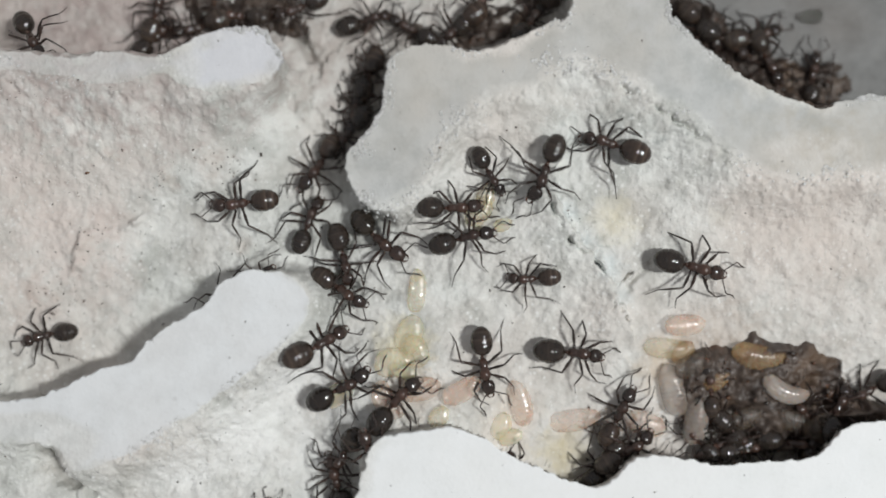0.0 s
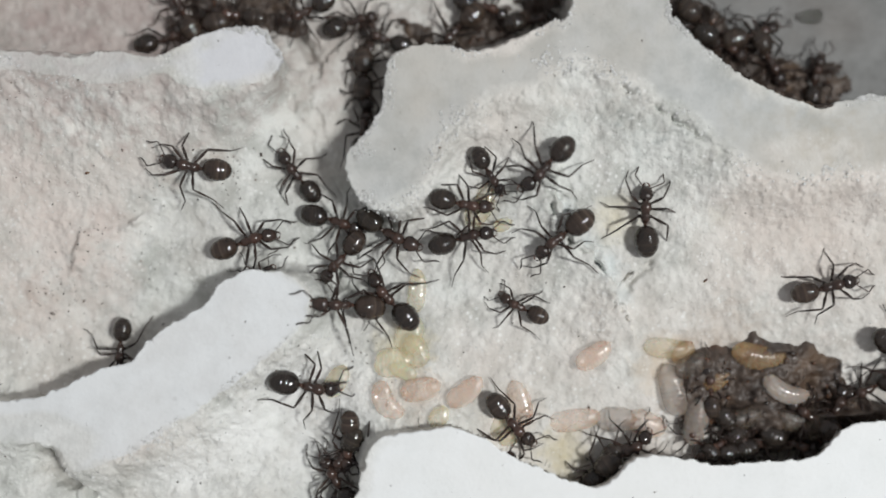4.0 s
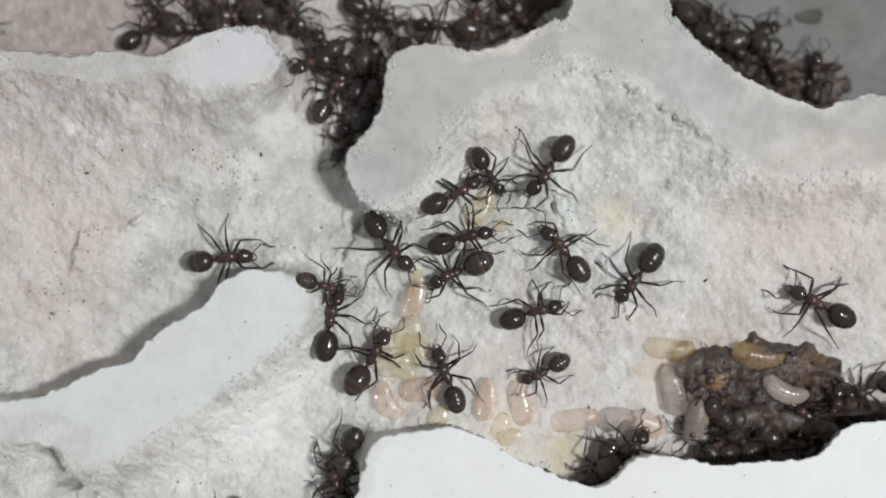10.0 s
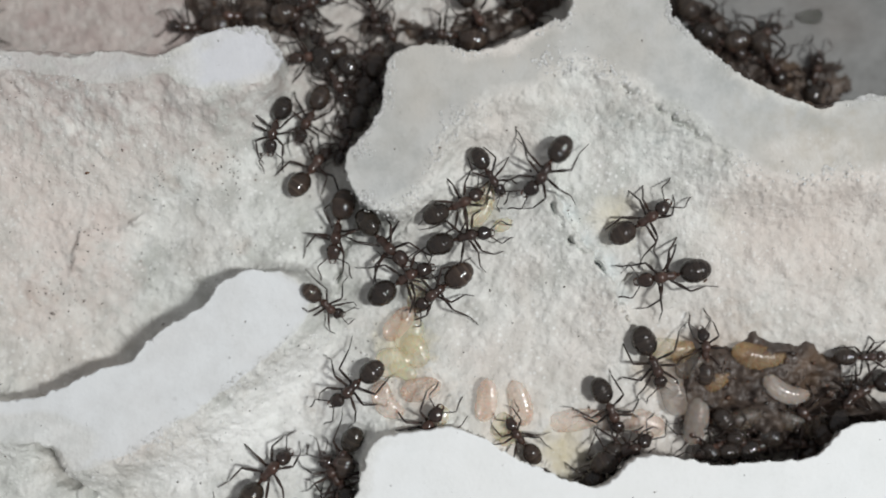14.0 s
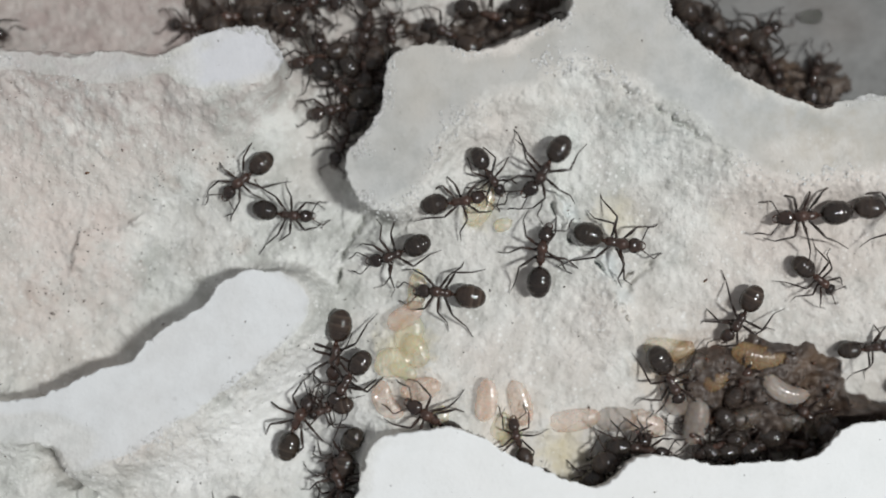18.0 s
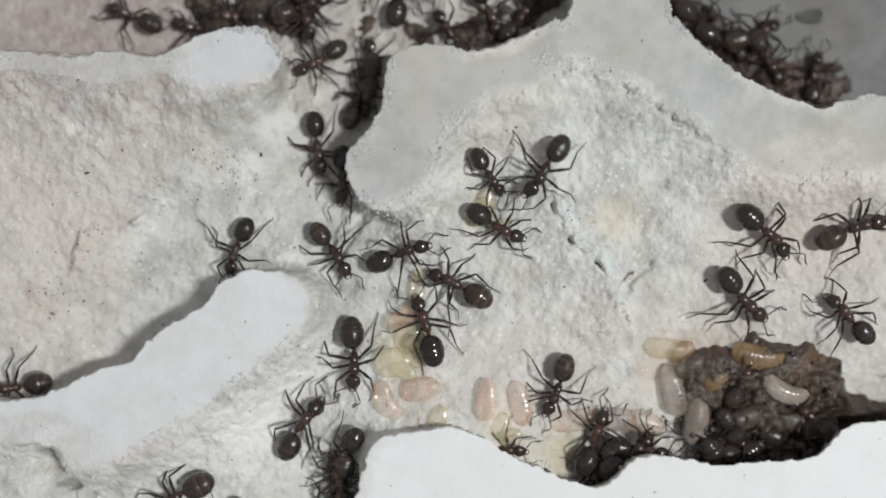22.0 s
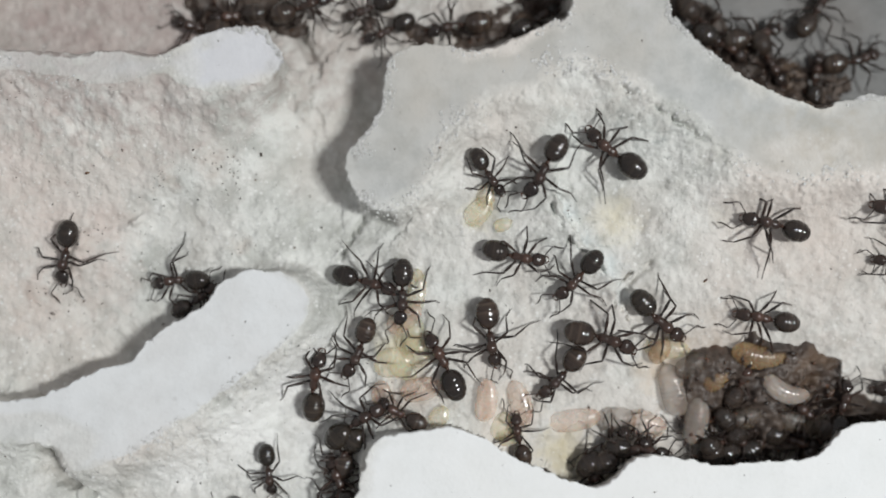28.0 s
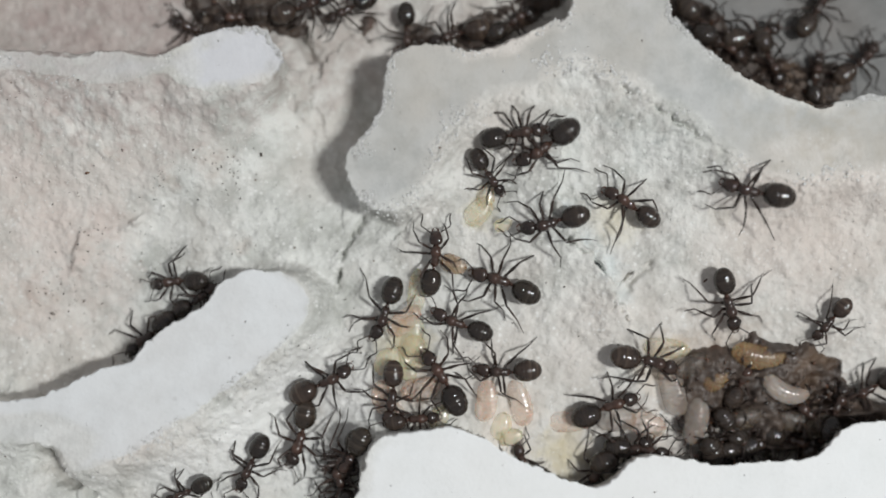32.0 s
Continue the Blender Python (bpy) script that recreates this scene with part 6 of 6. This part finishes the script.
    crawl(colony[63], [(0, -9.2, 14.6, 260), (1.2, -9.4, 14.5, 245), (1.7, -6.0, 24.0, 70), (2.2, -2.6, 33.4, 60), (4.9, -1.4, 33.4, 185), (5.4, -6.0, 24.0, 215), (5.8, -9.6, 14.7, 250), (8.65, -9.7, 14.4, 256), (10.48, -9.8, 14.4, 258), (13.3, -9.2, 14.6, 242), (15.59, -9.0, 14.7, 236), (18, -8.9, 14.8, 226), (19.68, -9.3, 14.4, 232), (20.6, -9.4, 14.5, 245), (21.1, -6.0, 24.0, 70), (21.6, -2.6, 33.4, 60), (32, -2.6, 33.4, 60)])
    crawl(colony[64], [(-0.1, 0.1, 33.4, 140), (0.4, -7.2, 26.7, 170), (0.8, -13.1, 19.7, 208), (1.6, -13.2, 19.9, 200), (2.1, -7.2, 26.7, 70), (2.6, -1.1, 33.4, 60), (4.7, 0.1, 33.4, 140), (5.2, -7.2, 26.7, 170), (5.6, -13.6, 19.8, 213), (8.54, -13.4, 19.5, 206), (11.43, -13.5, 19.6, 214), (13.64, -13.6, 20.2, 186), (14.5, -13.2, 19.9, 200), (15, -7.2, 26.7, 70), (15.5, -1.1, 33.4, 60), (15.9, 0.1, 33.4, 140), (16.4, -7.2, 26.7, 170), (16.8, -13.5, 19.7, 184), (18.4, -13.2, 19.9, 200), (18.9, -7.2, 26.7, 70), (19.4, -1.1, 33.4, 60), (20.7, 0.1, 33.4, 140), (21.2, -7.2, 26.7, 170), (21.6, -13.0, 19.5, 212), (22.6, -13.2, 19.9, 200), (23.1, -7.2, 26.7, 70), (23.6, -1.1, 33.4, 60), (32, -1.1, 33.4, 60)])
    crawl(colony[65], [(0, 1.5, 33.4, 240), (4.9, 1.5, 33.4, 240), (5.4, -5.3, 25.6, 270), (5.8, -10.6, 17.3, 305), (8.75, -11.3, 18.1, 283), (10.56, -11.1, 17.8, 307), (13.17, -11.4, 17.8, 302), (15.23, -11.3, 17.6, 295), (17.76, -11.0, 17.3, 318), (19, -11.0, 17.8, 300), (19.5, -5.3, 25.6, 70), (20, 0.4, 33.3, 60), (21.7, 1.5, 33.4, 240), (22.2, -5.3, 25.6, 270), (22.6, -10.7, 17.5, 292), (24.2, -11.0, 17.8, 300), (24.7, -5.3, 25.6, 70), (25.2, 0.4, 33.3, 60), (32, 0.4, 33.3, 60)])
    crawl(colony[66], [(0, -8.5, 15.9, 79), (1.3, -8.5, 15.7, 70), (1.8, -3.4, 24.5, 70), (2.3, 1.8, 33.4, 60), (4.9, 3.0, 33.4, 10), (5.4, -3.4, 24.5, 40), (5.8, -8.6, 15.9, 70), (8.35, -8.2, 15.7, 62), (10.35, -8.2, 15.7, 52), (12.48, -8.8, 15.6, 53), (14.39, -8.9, 15.7, 89), (16.7, -8.6, 15.3, 54), (18.73, -8.2, 16.2, 81), (20.4, -8.5, 15.7, 70), (20.9, -3.4, 24.5, 70), (21.4, 1.8, 33.4, 60), (21.8, -9.0, 15.9, 68), (22.5, -8.5, 15.7, 70), (23, -3.4, 24.5, 70), (23.5, 1.8, 33.4, 60), (32, 1.8, 33.4, 60)])
    crawl(colony[67], [(0, -10.1, 11.9, 229), (1.5, -10.1, 11.5, 240), (2, -3.4, 22.4, 70), (2.5, 3.3, 33.4, 60), (8.7, 4.5, 33.5, 180), (9.2, -3.4, 22.4, 210), (9.6, -10.1, 11.5, 223), (11.52, -9.7, 11.3, 240), (13.1, -10.2, 11.2, 237), (14, -10.1, 11.5, 240), (14.5, -3.4, 22.4, 70), (15, 3.3, 33.4, 60), (16.1, 4.5, 33.5, 180), (16.6, -3.4, 22.4, 210), (17, -9.7, 11.4, 245), (18.55, -10.5, 11.2, 237), (20.4, -10.1, 11.5, 240), (20.9, -3.4, 22.4, 70), (21.4, 3.3, 33.4, 60), (32, 3.3, 33.4, 60)])
    crawl(colony[68], [(0, 27.7, 23.3, 309), (5, 27.7, 23.4, 307), (9.45, 27.6, 23.3, 314), (12.49, 27.6, 23.6, 310), (15.71, 27.7, 23.6, 307), (19.35, 27.5, 23.5, 314), (24.07, 27.5, 23.7, 313), (28.97, 27.7, 23.6, 308), (32, 27.7, 23.6, 308)])
    crawl(colony[69], [(0, 30.1, 21.9, 327), (3.57, 29.9, 21.6, 329), (8.01, 29.8, 21.7, 334), (12.27, 29.8, 21.8, 331), (15.7, 29.9, 21.7, 331), (20.62, 29.9, 21.7, 328), (24.48, 30.0, 21.8, 330), (28.75, 29.8, 21.6, 329), (32, 29.8, 21.6, 329)])
    crawl(colony[70], [(0, 33.4, 22.6, 16), (3.75, 33.2, 22.8, 19), (6.3, 33.3, 22.7, 21), (11.12, 33.3, 22.7, 22), (15.96, 33.5, 22.6, 18), (18.88, 33.5, 22.9, 20), (23.22, 33.3, 22.8, 24), (26.47, 33.4, 22.6, 17), (29.84, 33.3, 22.7, 17), (32, 33.3, 22.7, 17)])
    crawl(colony[71], [(0, 34.5, 19.9, 299), (2.86, 34.8, 19.8, 298), (7.32, 34.8, 19.8, 303), (11.38, 34.6, 19.7, 298), (14.54, 34.8, 19.8, 304), (17.48, 34.5, 19.9, 302), (21.39, 34.5, 19.9, 303), (25.12, 34.8, 19.9, 301), (27.92, 34.8, 19.7, 301), (30.97, 34.8, 19.9, 296), (32, 34.8, 19.9, 296)])
    crawl(colony[72], [(0, 39.3, 18.5, 80), (4.12, 39.6, 18.3, 76), (8.23, 39.6, 18.5, 82), (11.38, 39.4, 18.5, 82), (15.17, 39.6, 18.4, 77), (18.21, 39.4, 18.2, 77), (20.93, 39.4, 18.5, 79), (24.98, 39.5, 18.5, 77), (28.71, 39.6, 18.4, 81), (32, 39.6, 18.4, 81)])
    crawl(colony[73], [(0, 49.0, 33.7, 200), (23.5, 47.8, 31.9, 220), (25.12, 44.0, 19.7, 38), (28.27, 44.0, 20.1, 15), (30.93, 44.5, 20.0, 43), (32, 44.5, 20.0, 43)])
    crawl(colony[74], [(0, 49.0, 33.7, 200), (24.5, 47.8, 31.9, 220), (27.68, 39.9, 25.7, 61), (32, 39.9, 25.7, 61)])
    crawl(colony[75], [(0, 30.4, -19.3, 318), (5, 30.5, -19.2, 309), (12, 30.3, -19.3, 312), (20, 30.4, -19.4, 306), (32, 30.4, -19.3, 310)])
    crawl(colony[76], [(0, 33.2, -19.6, 22), (4.22, 33.1, -19.8, 27), (8.07, 33.4, -19.7, 37), (12.85, 33.2, -19.6, 37), (15.42, 33.3, -19.6, 39), (17.98, 33.4, -19.8, 34), (20.18, 33.6, -19.6, 36), (24.23, 33.3, -19.8, 33), (27.39, 33.5, -19.7, 34), (31.31, 33.5, -19.5, 30), (32, 33.5, -19.5, 30)])
    crawl(colony[77], [(0, 36.5, -20.2, 356), (2.32, 36.5, -20.2, 343), (5.09, 36.6, -20.3, 345), (9.61, 36.5, -20.1, 353), (12.45, 36.5, -20.0, 353), (16.28, 36.5, -20.2, 349), (19.34, 36.6, -20.1, 352), (23.66, 36.4, -20.2, 342), (26.59, 36.7, -20.0, 342), (28.83, 36.7, -20.0, 349), (32, 36.7, -20.0, 349)])
    crawl(colony[78], [(0, 40.7, -16.5, 60), (2.27, 40.6, -16.6, 62), (6.81, 40.5, -16.6, 66), (10.74, 40.3, -16.7, 69), (13.5, 40.3, -16.4, 53), (17.6, 50.6, -13.0, 20), (26.3, 50.6, -13.0, 200), (28.2, 40.5, -16.5, 60), (32, 40.5, -16.5, 60)])
    crawl(colony[79], [(0, 44.1, -14.7, 207), (4.77, 44.1, -14.5, 203), (8.81, 44.2, -14.7, 199), (11.55, 43.9, -14.5, 203), (15.9, 43.8, -14.6, 206), (17.6, 50.6, -13.5, 20), (26.3, 50.6, -13.5, 200), (30, 44.2, -14.5, 208), (32, 44.2, -14.5, 208)])
    crawl(colony[80], [(0, 37.4, -17.0, 132), (3.89, 37.8, -17.3, 145), (7.35, 37.9, -17.3, 141), (10.03, 37.6, -17.2, 146), (12.87, 37.6, -17.4, 132), (16.57, 37.5, -17.4, 142), (19.04, 37.8, -17.2, 137), (23.64, 37.8, -17.2, 143), (26.18, 37.6, -17.1, 143), (30.95, 37.7, -17.0, 140), (32, 37.7, -17.0, 140)])
    crawl(colony[81], [(0, 16.1, -22.3, 236), (3.46, 15.9, -22.6, 235), (6.47, 15.9, -22.4, 248), (9.49, 15.9, -22.4, 248), (11.93, 16.1, -22.4, 243), (15.43, 15.9, -22.7, 237), (19.55, 16.1, -22.7, 232), (22.39, 16.0, -22.4, 246), (25.99, 16.1, -22.5, 246), (29.79, 16.1, -22.6, 242), (32, 16.1, -22.6, 242)])
    crawl(colony[82], [(0, 19.0, -20.5, 29), (4.66, 18.9, -20.6, 32), (8.51, 18.8, -20.6, 34), (10.83, 18.8, -20.8, 37), (13.22, 18.8, -20.7, 26), (17.26, 18.8, -20.6, 24), (20.39, 19.2, -20.7, 36), (24.94, 19.2, -20.9, 24), (28.47, 18.9, -20.7, 23), (32, 18.9, -20.7, 23)])
    crawl(colony[83], [(0, -11.8, -27.6, 68), (9, -11.7, -27.5, 60), (20, -11.9, -27.6, 64), (32, -11.8, -27.5, 56)])
    crawl(colony[84], [(0, -11.0, -23.8, 106), (3.67, -11.0, -23.7, 119), (8.08, -10.9, -23.8, 102), (10.62, -10.9, -24.1, 107), (13.51, -11.0, -23.6, 119), (17.79, -10.5, -24.0, 115), (20.7, -10.9, -23.7, 102), (23.39, -10.6, -23.8, 101), (26.45, -10.5, -24.0, 114), (30.69, -10.5, -23.8, 108), (32, -10.5, -23.8, 108)])
    crawl(colony[85], [(0, 28.0, -20.4, 200), (8, 28.1, -20.3, 206), (17, 27.9, -20.4, 197), (25, 28.0, -20.3, 204), (32, 28.1, -20.4, 199)])
    crawl(colony[86], [(0, 31.2, -20.8, 12), (6, 31.1, -20.7, 18), (14, 31.3, -20.8, 9), (24, 31.2, -20.8, 15), (32, 31.2, -20.7, 10)])
    crawl(colony[87], [(0, 39.6, -19.2, 62), (9, 39.5, -19.1, 70), (18, 39.6, -19.3, 58), (27, 39.5, -19.2, 66), (32, 39.6, -19.2, 61)])
    walk(carried_1, [(0, lie(1.9, -14.2, 30, 0.6)), (3.5, lie(1.9, -14.2, 30, 0.6)), (5.5, lie(4.3, -15.2, 80, 0.6)), (32, lie(4.3, -15.2, 84, 0.6))])
    walk(carried_2, [(0, lie(24.8, -7.7, 5, 0.6)), (2.5, lie(24.8, -7.7, 5, 0.6)), (3.5, lie(18.7, -11.4, 20, 0.6)), (5.5, lie(10.0, -5.9, 75, 0.6)), (6, lie(9.2, -5.3, 80, 0.6)), (7, lie(10.2, -6.8, 95, 0.6)), (8, lie(5.9, -3.4, 20, 0.6)), (9, lie(-2.1, -4.8, 40, 0.6)), (10, lie(-3.0, -5.1, 70, 0.6)), (12, lie(-2.1, -5.6, 75, 0.6)), (13, lie(-3.8, -7.4, 60, 0.6)), (14, lie(-4.5, -7.5, 50, 0.6)), (17, lie(-4.6, -8.5, 40, 0.6)), (18, lie(-3.8, -6.7, 35, 0.6)), (32, lie(-3.9, -7.2, 40, 0.6))])
    walk(carried_3, [(0, lie(-10.6, -14.6, 40, 0.6)), (1, lie(-10.7, -14.6, 40, 0.6)), (2, lie(-17.5, -19.7, 70, 0.6)), (3, lie(-10.9, -9.8, 60, 0.6)), (6, lie(-12.2, -23.8, 60, 0.6)), (7, lie(-15.0, -21.7, 60, 0.6)), (8, lie(-17.5, -26.5, 60, 0.6)), (9, lie(-17.5, -31.0, 60, 0.6)), (32, lie(-17.5, -31.0, 60, 0.6))])
    walk(carried_4, [(0, lie(24.6, -10.5, 40, 0.3)), (25, lie(24.6, -10.5, 40, 0.3)), (28.5, lie(21.6, -10.3, 60, 0.6)), (29, lie(20.9, -9.5, 70, 0.6)), (30, lie(15.6, -6.1, 60, 0.6)), (31, lie(5.9, -2.1, -10, 0.6)), (32, lie(1.1, -1.5, -20, 0.6))])



motions()
